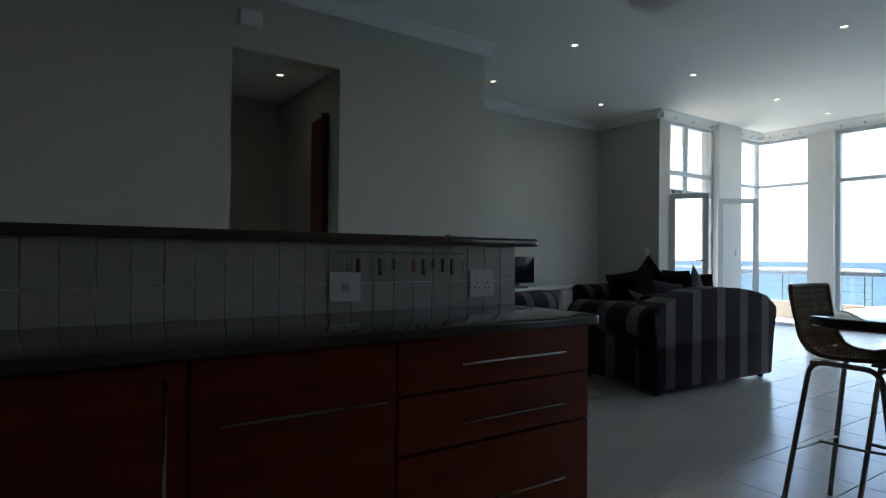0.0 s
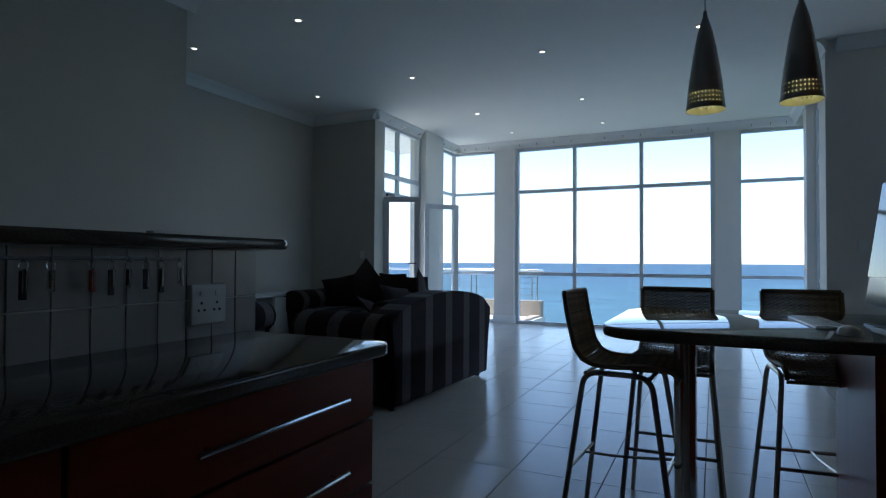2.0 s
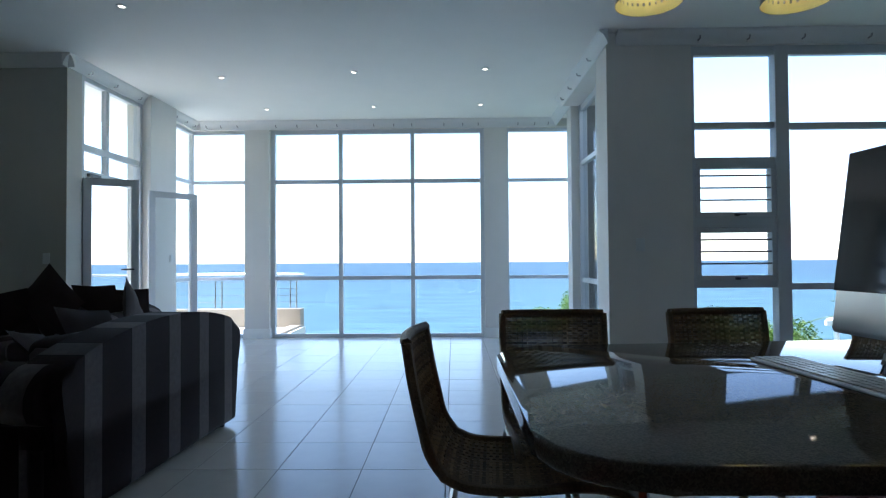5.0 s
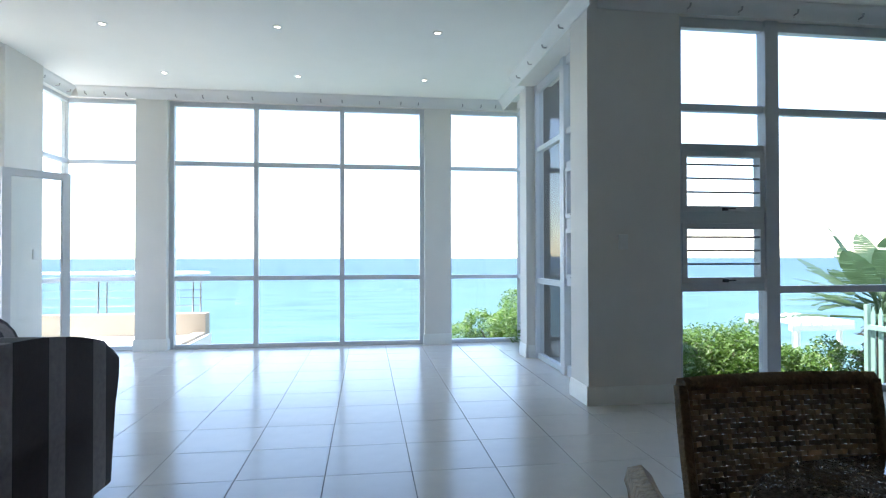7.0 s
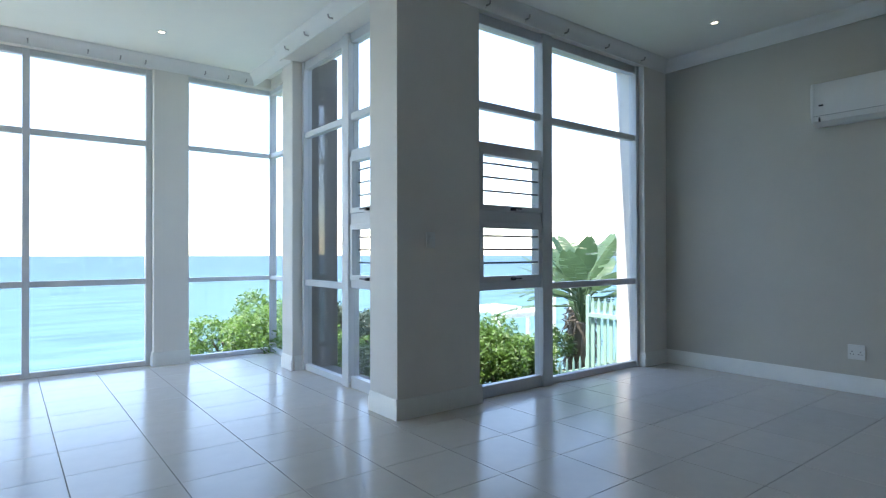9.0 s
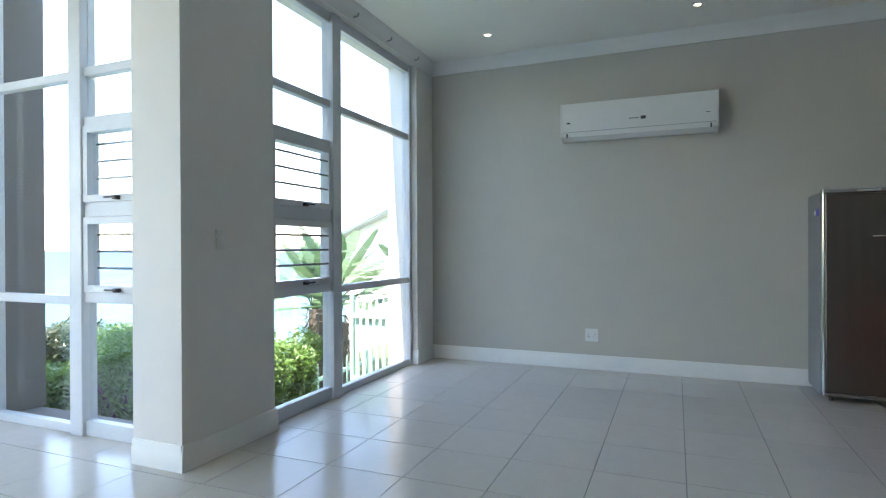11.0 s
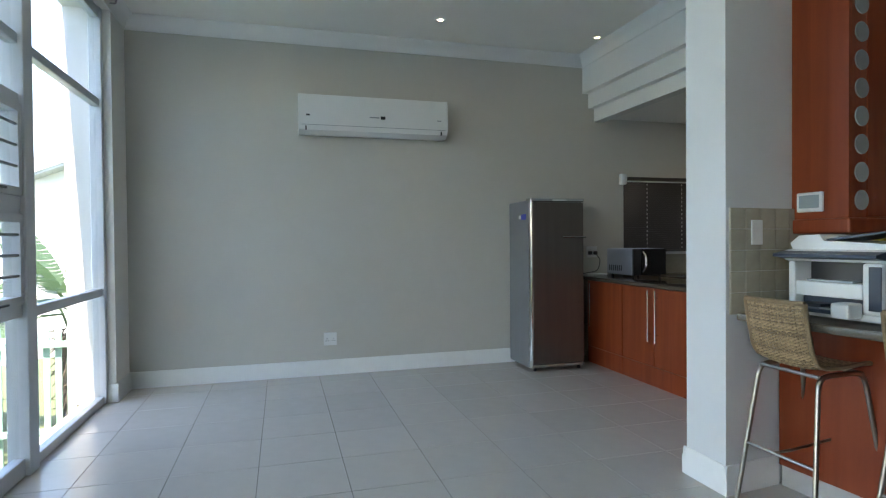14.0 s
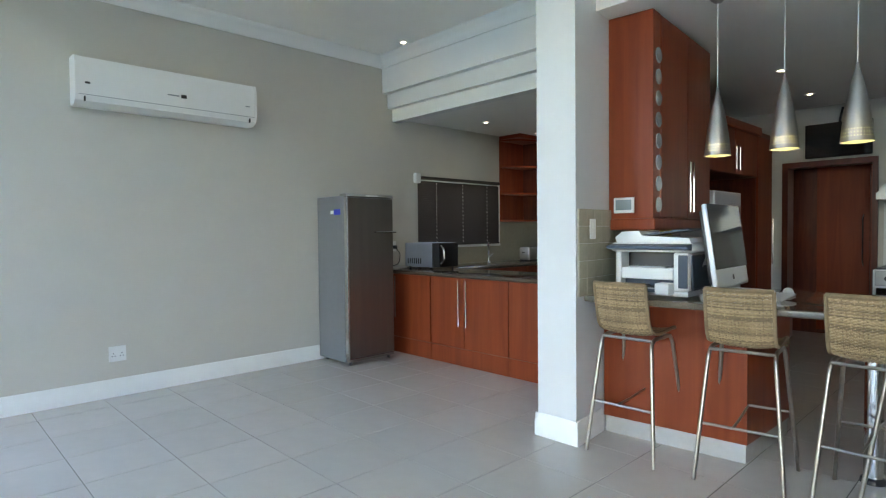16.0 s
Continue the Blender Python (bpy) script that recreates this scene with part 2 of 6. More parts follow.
def rounded(x0, y0, x1, y1, r, steps=6):
    """A rectangle's outline with round corners; r: one radius, or four from (x0, y0) anticlockwise."""
    rs = r if isinstance(r, (tuple, list)) else (r,) * 4
    out = []
    for (cx, cy, sx, sy, a0), q in zip(((x0, y0, 1, 1, 180), (x1, y0, -1, 1, 270), (x1, y1, -1, -1, 0), (x0, y1, 1, -1, 90)), rs):
        if q <= 0:
            out.append((cx, cy))
            continue
        for k in range(steps + 1):
            a = radians(a0 + 90 * k / steps)
            out.append((cx + sx * q + q * math.cos(a), cy + sy * q + q * math.sin(a)))
    return out


# ---- structure ----
CEILING, LOW = 3.26, 2.67
XW, RX = 10.0, 6.765
NY = 5.02
AY = -3.79
HEAD = 3.145

solid("wall_south", boxes(((-2.2, AY - 0.25, 0), (1.66 - 1.42, AY, CEILING)), ((1.66 - 1.42, AY - 0.25, 0), (1.68, AY, 1.16)), ((0.24, AY - 0.25, 1.96), (1.68, AY, CEILING)), ((1.68, AY - 0.25, 0), (7.0, AY, CEILING))), WALL, "greige painted wall behind the air conditioner and freezer", "wall", "structure")
solid("wall_window_pier", boxes(((6.66, -3.79, 0), (7.0, -3.38, CEILING)), ((6.66, -3.38, HEAD), (7.0, -1.09, CEILING))), CREAM, "cream painted pier and lintel round the tall window", "wall", "structure")
solid("pillar", boxes(((6.665, -1.09, 0), (7.04, -0.31, CEILING)), ((7.04, -0.72, HEAD), (8.76, -0.31, CEILING))), CREAM, "cream painted corner pillar between two tall windows", "pillar", "structure")
solid("column_south", boxes(((8.76, -0.92, 0), (9.02, -0.415, CEILING)), ((9.02, -0.87, HEAD), (10.12, -0.61, CEILING))), CREAM, "cream column beside the glass corner", "column", "structure")
solid("wall_east", boxes(((9.86, 0.31, 0), (10.12, 0.65, CEILING)), ((9.86, 3.89, 0), (10.12, 4.26, CEILING)), ((9.86, 0.65, HEAD), (10.12, 3.89, CEILING)), ((9.86, -0.61, HEAD), (10.12, 0.31, CEILING)), ((9.86, 4.26, HEAD), (10.12, 5.2, CEILING))), CREAM, "cream columns and lintel of the sea-facing window wall", "wall", "structure")
solid("wall_north", boxes(((8.44, NY - 0.1, 0), (9.1, NY + 0.2, CEILING)), ((7.27, NY, HEAD), (8.44, NY + 0.2, CEILING)), ((9.1, NY, HEAD), (9.86, NY + 0.2, CEILING))), CREAM, "cream wall round the balcony door", "wall", "structure")
solid("wall_nib", boxes(((7.04, NY, 0), (7.27, 6.35, CEILING))), WALL, "greige return wall beside the balcony door", "wall", "structure")
solid("wall_recess", boxes(((3.2, 6.13, 0), (7.04, 6.35, CEILING)), ((3.2, 4.50, 0), (3.40, 6.13, CEILING))), WALL, "greige wall behind the television unit", "wall", "structure")
solid("wall_niche", boxes(((-2.2, 4.50, 0), (0.94, 4.70, CEILING)), ((0.94, 4.50, 2.70), (1.83, 4.70, CEILING)), ((1.83, 4.50, 0), (3.20, 4.70, CEILING))), WALL, "greige wall with a passage opening", "wall", "structure")
for lo, hi in (((0.74, 4.70, 0), (0.94, 6.2, 2.80)), ((1.83, 4.70, 0), (2.03, 6.2, 2.80)), ((0.94, 6.0, 0), (1.83, 6.2, 2.80))):
    solid("wall_passage", boxes((lo, hi)), WALL, "greige wall of the dim passage", "wall", "structure")
solid("ceiling_passage", boxes(((0.94, 4.70, 2.73), (1.83, 6.0, 2.85))), CEIL, "white ceiling of the passage", "ceiling", "structure")
solid("wall_west", boxes(((-1.6, -1.35, 0), (-1.4, -0.76, CEILING)), ((-1.6, -0.76, 2.06), (-1.4, 0.15, CEILING)), ((-1.6, 0.15, 0), (-1.4, 4.50, CEILING)), ((-2.4, -4.04, 0), (-2.2, 4.70, CEILING))), WALL, "greige kitchen back wall", "wall", "structure")
solid("wall_partition", boxes(((1.3, -1.45, 0), (1.4, -0.846, CEILING)), ((-2.2, -1.45, 0), (1.3, -1.35, CEILING))), WHITE, "white partition behind the refrigerator", "wall", "structure")
WALL_TURN = 5.5
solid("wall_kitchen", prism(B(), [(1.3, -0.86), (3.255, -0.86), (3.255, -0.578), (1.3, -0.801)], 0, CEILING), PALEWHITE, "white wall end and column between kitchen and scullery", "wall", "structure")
solid("beam_scullery", boxes(((1.95, AY, 2.56), (2.06, -0.846, CEILING)), ((2.06, AY, 2.70), (2.13, -0.846, CEILING)), ((2.13, AY, 2.86), (2.20, -0.846, CEILING))), WHITE, "white stepped beam over the scullery counter", "beam", "structure")
solid("ceiling", boxes(((-2.4, -4.04, CEILING), (7.0, 6.4, CEILING + 0.3)), ((7.0, -0.88, CEILING), (10.12, 6.4, CEILING + 0.3))), CEIL, "white painted ceiling", "ceiling", "structure")
solid("ceiling_scullery", boxes(((-2.2, AY, 2.60), (1.3, -1.45, 2.7)), ((1.3, AY, 2.60), (1.95, -0.846, 2.7))), CEIL, "lower white ceiling over the scullery", "ceiling", "structure")
solid("ceiling_kitchen", boxes(((-2.2, -0.855, LOW), (2.97, 2.25, 2.85)), ((-2.2, -1.35, LOW), (1.3, -0.855, 2.85)), ((2.89, -0.60, 2.85), (2.97, 2.25, CEILING)), ((-2.2, 2.17, 2.85), (2.89, 2.25, CEILING))), CEIL, "lower white kitchen ceiling with a bulkhead", "ceiling", "structure")


# ---- cornice and skirting ----
def run(bm, a, b, profile, inward):
    """Adds a moulding along a wall from a to b; profile: (out, z) pairs, out along inward."""
    a, b, n = Vector((*a, 0)), Vector((*b, 0)), Vector((*inward, 0))
    along = (b - a).normalized() * 0.0015
    a, b = a + along, b - along
    p = [bm.verts.new(a + n * o + Vector((0, 0, z))) for o, z in profile]
    q = [bm.verts.new(b + n * o + Vector((0, 0, z))) for o, z in profile]
    for k in range(len(profile)):
        k2 = (k + 1) % len(profile)
        bm.faces.new((p[k], p[k2], q[k2], q[k]))
    bm.faces.new(p)
    bm.faces.new(q[::-1])


CORNICE = [(0, CEILING - 0.125), (0.012, CEILING - 0.125), (0.016, CEILING - 0.10), (0.03, CEILING - 0.07), (0.055, CEILING - 0.035), (0.08, CEILING - 0.022), (0.085, CEILING - 0.001), (0, CEILING - 0.001)]
SKIRT = [(0, 0), (0.018, 0), (0.018, 0.095), (0.012, 0.107), (0.012, 0.128), (0.006, 0.145), (0, 0.145)]
bm = B()
for a, b, n in (((2.2, AY), (6.66, AY), (0, 1)), ((6.662, AY), (6.662, -0.395), (-1, 0)), ((6.58, -0.31), (8.82, -0.31), (0, 1)), ((8.76, -0.415), (9.86, -0.415), (0, 1)), ((9.86, -0.415), (9.86, NY - 0.1), (-1, 0)), ((9.86, NY), (6.955, NY), (0, -1)), ((7.04, NY - 0.085), (7.04, 6.13), (-1, 0)), ((7.04, 6.13), (3.40, 6.13), (0, -1)), ((3.40, 6.13), (3.40, 4.50), (1, 0)), ((3.485, 4.50), (-2.2, 4.50), (0, -1)), ((2.2, AY), (2.2, -0.846), (1, 0))):
    run(bm, a, b, CORNICE, n)
solid("cornice", bm, WHITE, "white moulded plaster cornice", "cornice", "structure", smooth=50)
bm = B()
for a, b, n in (((3.02, AY), (6.66, AY), (0, 1)), ((6.66, AY), (6.66, -3.38), (-1, 0)), ((6.642, -3.38), (6.765, -3.38), (0, 1)), ((6.665, -1.108), (6.665, -0.292), (-1, 0)), ((6.647, -0.31), (7.04, -0.31), (0, 1)), ((6.665, -1.09), (6.76, -1.09), (0, -1)),
                ((8.76, -0.433), (8.76, -0.61), (-1, 0)), ((8.742, -0.415), (9.02, -0.415), (0, 1)), ((9.86, 0.292), (9.86, 0.668), (-1, 0)), ((9.86, 3.872), (9.86, 4.278), (-1, 0)), ((9.86, 0.31), (9.97, 0.31), (0, -1)), ((9.86, 4.26), (9.97, 4.26), (0, 1)), ((9.86, 0.65), (9.97, 0.65), (0, 1)), ((9.86, 3.89), (9.97, 3.89), (0, -1)),
                ((9.12, NY - 0.1), (8.42, NY - 0.1), (0, -1)), ((7.04, NY - 0.018), (7.04, 6.13), (-1, 0)), ((7.022, NY), (7.27, NY), (0, -1)), ((3.40, 6.13), (3.40, 4.50), (1, 0)), ((3.418, 4.50), (1.83, 4.50), (0, -1)), ((0.94, 4.50), (-2.2, 4.50), (0, -1)),
                ((3.255, -0.878), (3.255, -0.56), (1, 0)), ((3.273, -0.576), (2.9, -0.6185), (-0.113, 0.994)), ((3.273, -0.86), (2.2, -0.86), (0, -1))):
    run(bm, a, b, SKIRT, n)
solid("baseboard", bm, GLOSSWHITE, "white painted moulded skirting board", "skirting", "structure", smooth=50)


# ---- windows ----
def window(name, label, plane, at, bars, panes, depth=0.06, glass=GLASS):
    """A window in the plane x = at or y = at. bars: (u0, u1, z0, z1[, depth]); panes: (u0, u1, z0, z1)."""
    root = thing(name, label, "window", kind="structure")

    def span(u0, u1, z0, z1, d):
        if plane == "x":
            return (at - d / 2, u0, z0), (at + d / 2, u1, z1)
        return (u0, at - d / 2, z0), (u1, at + d / 2, z1)
    for u0, u1, z0, z1, *d in bars:
        part("window_bar", box(B(), *span(u0, u1, z0, z1, d[0] if d else depth), 0.004, 1), ALU, root)
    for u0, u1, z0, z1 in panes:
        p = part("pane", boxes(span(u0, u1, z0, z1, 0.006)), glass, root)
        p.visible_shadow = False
    return root, span


def grid_window(name, label, plane, at, us, zs, w=0.06, sill=0.05, depth=0.07, bare=None, across=None):
    """A fixed window: us are the uprights' middles, the first and last the outer edges; zs likewise.
    bare: the end (0 or -1) where glass meets glass with no upright; across: the transoms' height."""
    bars, panes = [], []
    ue = [(us[0], us[0] + w)] + [(u - w / 2, u + w / 2) for u in us[1:-1]] + [(us[-1] - w, us[-1])]
    if bare == 0:
        ue[0] = (us[0], us[0] + 0.006)
    elif bare == -1:
        ue[-1] = (us[-1] - 0.006, us[-1])
    h = across or w
    ze = [(zs[0], zs[0] + sill)] + [(z - h / 2, z + h / 2) for z in zs[1:-1]] + [(zs[-1] - h, zs[-1])]
    for a, b in ue:
        bars.append((a, b, zs[0], zs[-1], depth + 0.02))
    for a, b in ze:
        for p, q in zip(ue, ue[1:]):
            bars.append((p[1], q[0], a, b, depth))
    for a, b in zip(ze, ze[1:]):
        for p, q in zip(ue, ue[1:]):
            panes.append((p[1] - 0.005, q[0] + 0.005, a[1] - 0.005, b[0] + 0.005))
    return window(name, label, plane, at, bars, panes, depth)


grid_window("window_1", "wide floor-to-ceiling sea window in grey aluminium", "x", XW, (0.65, 1.735, 2.83, 3.89), (0, 0.893, 2.36, HEAD))
# south glass corner
grid_window("window_2", "glass corner window towards the sea", "x", XW, (-0.675, 0.31), (0, 0.893, 2.36, HEAD), w=0.03, bare=0, across=0.05)
grid_window("window_3", "narrow return pane of the glass corner", "y", -0.675, (9.02, 9.965), (0, 0.893, 2.36, HEAD), w=0.03, bare=-1, across=0.05)
# north glass corner
grid_window("window_4", "glass corner window beside the balcony", "x", XW, (4.26, NY + 0.1), (0.0, 0.893, 2.36, HEAD), w=0.035, bare=-1, across=0.05)
grid_window("window_5", "return pane of the glass corner by the balcony", "y", NY + 0.1, (9.1, 9.97), (0.0, 0.893, 2.36, HEAD), w=0.035, bare=-1, across=0.05)


def louvre_window(name, label, plane, at, edges, sign):
    """Tall window with a fixed column and a column that holds two small opening sashes with burglar bars.
    edges: (outer edge of sash column, upright's two edges, outer edge of the fixed column)."""
    a, b, c, d = edges
    w = 0.05
    bars = [(min(b, c), max(b, c), 0, HEAD, 0.11)]
    o1, o2 = sorted((a, a + sign * w))
    bars.append((o1, o2, 0, HEAD, 0.09))
    o1, o2 = sorted((d, d - sign * w))
    bars.append((o1, o2, 0, HEAD, 0.09))
    l0, l1 = sorted((a + sign * w, b))
    r0, r1 = sorted((c, d - sign * w))
    for z0, z1 in ((0, 0.06), (0.86, 0.92), (2.36, 2.42), (HEAD - 0.085, HEAD)):
        bars.append((r0, r1, z0, z1))
    lz = ((0, 0.1), (0.88, 0.95), (1.44, 1.54), (2.04, 2.10), (2.37, 2.43), (HEAD - 0.085, HEAD))
    for z0, z1 in lz:
        bars.append((l0, l1, z0, z1))
    panes = [(r0, r1, 0.06, 0.86), (r0, r1, 0.92, 2.36), (r0, r1, 2.42, HEAD - 0.085), (l0, l1, 0.1, 0.88), (l0, l1, 2.10, 2.37), (l0, l1, 2.43, HEAD - 0.085)]
    root, span = window(name, label, plane, at, bars, panes)
    for z0, z1 in ((0.95, 1.44), (1.54, 2.04)):
        sash = part("sash", B(), ALU, root)
        s = 0.045
        bm = boxes(span(l0 + 0.004, l0 + s, z0, z1, 0.085), span(l1 - s, l1 - 0.004, z0, z1, 0.085), span(l0 + s, l1 - s, z0, z0 + s, 0.085), span(l0 + s, l1 - s, z1 - s, z1, 0.085))
        sash.data = mesh_of(bm, ALU)
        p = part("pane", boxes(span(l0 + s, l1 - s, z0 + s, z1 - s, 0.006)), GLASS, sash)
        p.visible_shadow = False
        for k in range(3):
            zz = z0 + s + (z1 - z0 - 2 * s) * (k + 1) / 3.6
            lo, hi = span(l0, l1, zz, zz, 0.06)
            part("burglar_bar", rod(B(), (lo[0], lo[1], zz) if plane == "x" else (lo[0], at - 0.03, zz), (lo[0], hi[1], zz) if plane == "x" else (hi[0], at - 0.03, zz), 0.0085, 6), BARGREY, sash)
        mid = (l0 + l1) / 2
        e = -0.06 if plane == "x" else 0.06
        hb = B()
        if plane == "x":
            box(hb, (at + e - 0.012, mid - 0.02, z0 + 0.006), (at + e + 0.02, mid + 0.02, z0 + 0.032), 0.004)
            box(hb, (at + e - 0.03, mid - 0.075, z0 + 0.016), (at + e - 0.014, mid + 0.03, z0 + 0.028), 0.004)
        else:
            box(hb, (mid - 0.02, at + e - 0.02, z0 + 0.006), (mid + 0.02, at + e + 0.012, z0 + 0.032), 0.004)
            box(hb, (mid - 0.03, at + e + 0.014, z0 + 0.016), (mid + 0.075, at + e + 0.03, z0 + 0.028), 0.004)
        part("handle", hb, BLACK, sash, "black casement catch")
    return root


louvre_window("window_6", "tall aluminium window with two small barred sashes", "x", RX, (-1.09, -1.885, -2.01, -3.38), -1)
louvre_window("window_7", "tall side window with two small barred sashes", "y", -0.56, (7.04, 7.75, 7.87, 8.76), 1)


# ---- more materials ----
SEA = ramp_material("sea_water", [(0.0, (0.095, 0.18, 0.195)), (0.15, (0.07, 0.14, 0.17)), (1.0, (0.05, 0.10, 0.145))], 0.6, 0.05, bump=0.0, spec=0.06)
sn, sl = SEA.node_tree.nodes, SEA.node_tree.links
ramp = sn["Color Ramp"] if "Color Ramp" in sn else sn["ColorRamp"]
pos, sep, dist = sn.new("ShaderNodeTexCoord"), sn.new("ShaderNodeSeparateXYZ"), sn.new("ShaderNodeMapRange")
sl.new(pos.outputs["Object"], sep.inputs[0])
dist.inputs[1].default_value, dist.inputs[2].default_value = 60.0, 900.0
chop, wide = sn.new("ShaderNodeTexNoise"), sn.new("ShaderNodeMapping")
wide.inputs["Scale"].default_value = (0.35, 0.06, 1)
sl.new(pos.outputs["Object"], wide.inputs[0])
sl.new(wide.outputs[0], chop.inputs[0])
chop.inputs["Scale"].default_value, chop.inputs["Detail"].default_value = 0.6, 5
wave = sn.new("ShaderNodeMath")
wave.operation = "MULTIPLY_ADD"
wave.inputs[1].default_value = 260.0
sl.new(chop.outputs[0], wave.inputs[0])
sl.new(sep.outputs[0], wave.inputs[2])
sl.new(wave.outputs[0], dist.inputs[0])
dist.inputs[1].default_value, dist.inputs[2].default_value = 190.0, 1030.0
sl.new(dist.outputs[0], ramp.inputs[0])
swell, long = sn.new("ShaderNodeTexNoise"), sn.new("ShaderNodeMapping")
long.inputs["Scale"].default_value = (0.09, 0.022, 1)
sl.new(pos.outputs["Object"], long.inputs[0])
sl.new(long.outputs[0], swell.inputs[0])
swell.inputs["Scale"].default_value, swell.inputs["Detail"].default_value, swell.inputs["Roughness"].default_value = 1.0, 9, 0.62
lift, tone = sn.new("ShaderNodeMapRange"), sn.new("ShaderNodeVectorMath")
lift.inputs[1].default_value, lift.inputs[2].default_value, lift.inputs[3].default_value, lift.inputs[4].default_value = 0.3, 0.7, 0.68, 1.32
sl.new(swell.outputs[0], lift.inputs[0])
tone.operation = "SCALE"
sl.new(ramp.outputs[0], tone.inputs[0])
sl.new(lift.outputs[0], tone.inputs["Scale"])
sl.new(tone.outputs[0], sn["Principled BSDF"].inputs["Base Color"])
LEAF = leaf_material("leaf_green", (0.105, 0.20, 0.035))
LEAFLIGHT = leaf_material("leaf_light_green", (0.13, 0.24, 0.04))
LEAFDARK = leaf_material("leaf_dark_green", (0.05, 0.075, 0.035))
BANANA = leaf_material("broad_leaf", (0.085, 0.15, 0.07), 0.3)
BARK = material("dry_stem", (0.10, 0.08, 0.06), 0.9, scale=14, vary=0.4, bump=0.6)
EARTH = material("garden_soil", (0.09, 0.11, 0.05), 0.95, scale=3, vary=0.4, bump=0.4)
PLASTER = material("outside_plaster", (0.78, 0.75, 0.68), 0.85, scale=2, vary=0.05, bump=0.25, bump_scale=90)
STUCCO = material("beige_plaster", (0.42, 0.35, 0.27), 0.9, scale=2.5, vary=0.08, bump=0.3, bump_scale=80)
# dark colour that stands in for shade on an outer wall face
SHADEDWALL = material("outer_wall_shade", (0.17, 0.155, 0.14), 0.85, scale=2, vary=0.08, bump=0.25, bump_scale=90)
ROOF = material("roof_sheet", (0.42, 0.43, 0.42), 0.6, scale=4, vary=0.1)
FENCE = material("pale_green_steel_paint", (0.30, 0.46, 0.38), 0.45, scale=8, vary=0.06)


def strands(m, spread):
    """Gives every strand of a woven material a shade of its own."""
    n, l = m.node_tree.nodes, m.node_tree.links
    b = n["Principled BSDF"]
    geo, mr, sc = n.new("ShaderNodeNewGeometry"), n.new("ShaderNodeMapRange"), n.new("ShaderNodeVectorMath")
    mr.inputs[3].default_value, mr.inputs[4].default_value = 1 - spread, 1 + spread
    l.new(geo.outputs["Random Per Island"], mr.inputs[0])
    sc.operation = "SCALE"
    l.new(b.inputs["Base Color"].links[0].from_socket, sc.inputs[0])
    l.new(mr.outputs[0], sc.inputs["Scale"])
    l.new(sc.outputs[0], b.inputs["Base Color"])
    return m


WEAVE = strands(material("rattan_weave", (0.32, 0.225, 0.125), 0.5, scale=26, vary=0.35), 0.42)
WEAVERIM = material("rattan_wrapped_rim", (0.24, 0.165, 0.09), 0.55, scale=60, vary=0.45, bump=0.8)
TUBESTEEL = material("worn_steel_tube", (0.36, 0.33, 0.29), 0.3, 1.0, scale=25, vary=0.2)
WALLTILE = material("wall_tile_glaze", (0.40, 0.37, 0.29), 0.16, scale=9, vary=0.08, rand=0.05, bump=0.05)
WALLTILEW = material("pale_wall_tile_glaze", (0.50, 0.48, 0.45), 0.2, scale=9, vary=0.06, rand=0.05, bump=0.05)
TILEGROUT = material("pale_grout", (0.52, 0.49, 0.42), 0.9, scale=30, vary=0.1)
SCREEN = material("black_screen_glass", (0.012, 0.012, 0.014), 0.04, scale=3, vary=0.05)
ALUBODY = material("anodised_aluminium", (0.72, 0.73, 0.75), 0.32, 0.35, scale=6, vary=0.03)
LABELBLUE = material("blue_sticker", (0.03, 0.05, 0.45), 0.4, scale=40, vary=0.2)
NAVY = material("dark_blue_plastic", (0.03, 0.045, 0.07), 0.4, scale=8, vary=0.06)
MWGREY = material("silver_painted_metal", (0.36, 0.39, 0.46), 0.4, 0.3, scale=8, vary=0.05)
FROST = material("frosted_disc", (0.42, 0.45, 0.47), 0.22, 0.3, scale=10, vary=0.05)
LCD = material("lcd_panel", (0.28, 0.34, 0.36), 0.2, scale=10, vary=0.05)
FRIDGE = material("brown_steel_door", (0.17, 0.145, 0.128), 0.3, 0.75, scale=6, vary=0.1, stretch=(1, 1, 0.05))
FSIDE = material("grey_painted_steel", (0.20, 0.205, 0.21), 0.42, 0.1, scale=6, vary=0.04)
SLAT = material("dark_blind_slat", (0.035, 0.028, 0.025), 0.4, scale=10, vary=0.2)
LAMPIN = material("pale_yellow_enamel", (0.74, 0.72, 0.46), 0.5, scale=10, vary=0.05)
BULB = material("lamp_glow", (0.9, 0.85, 0.7), 0.4, scale=10, vary=0.02, emit=(1.0, 0.88, 0.66, 2.0))
DARKWOOD = ramp_material("dark_cherry_wood", [(0.3, (0.07, 0.014, 0.007)), (0.5, (0.11, 0.022, 0.01)), (0.7, (0.15, 0.035, 0.014))], 0.28, 3.0, (7, 7, 0.7), "wood", bump=0.05)
YELLOW = material("yellow_plastic", (0.55, 0.42, 0.05), 0.4, scale=8, vary=0.05)
RED = material("red_plastic", (0.4, 0.03, 0.02), 0.4, scale=8, vary=0.05)
PILLOW = material("dark_cushion_cloth", (0.035, 0.022, 0.022), 0.9, scale=40, vary=0.3, bump=0.5)


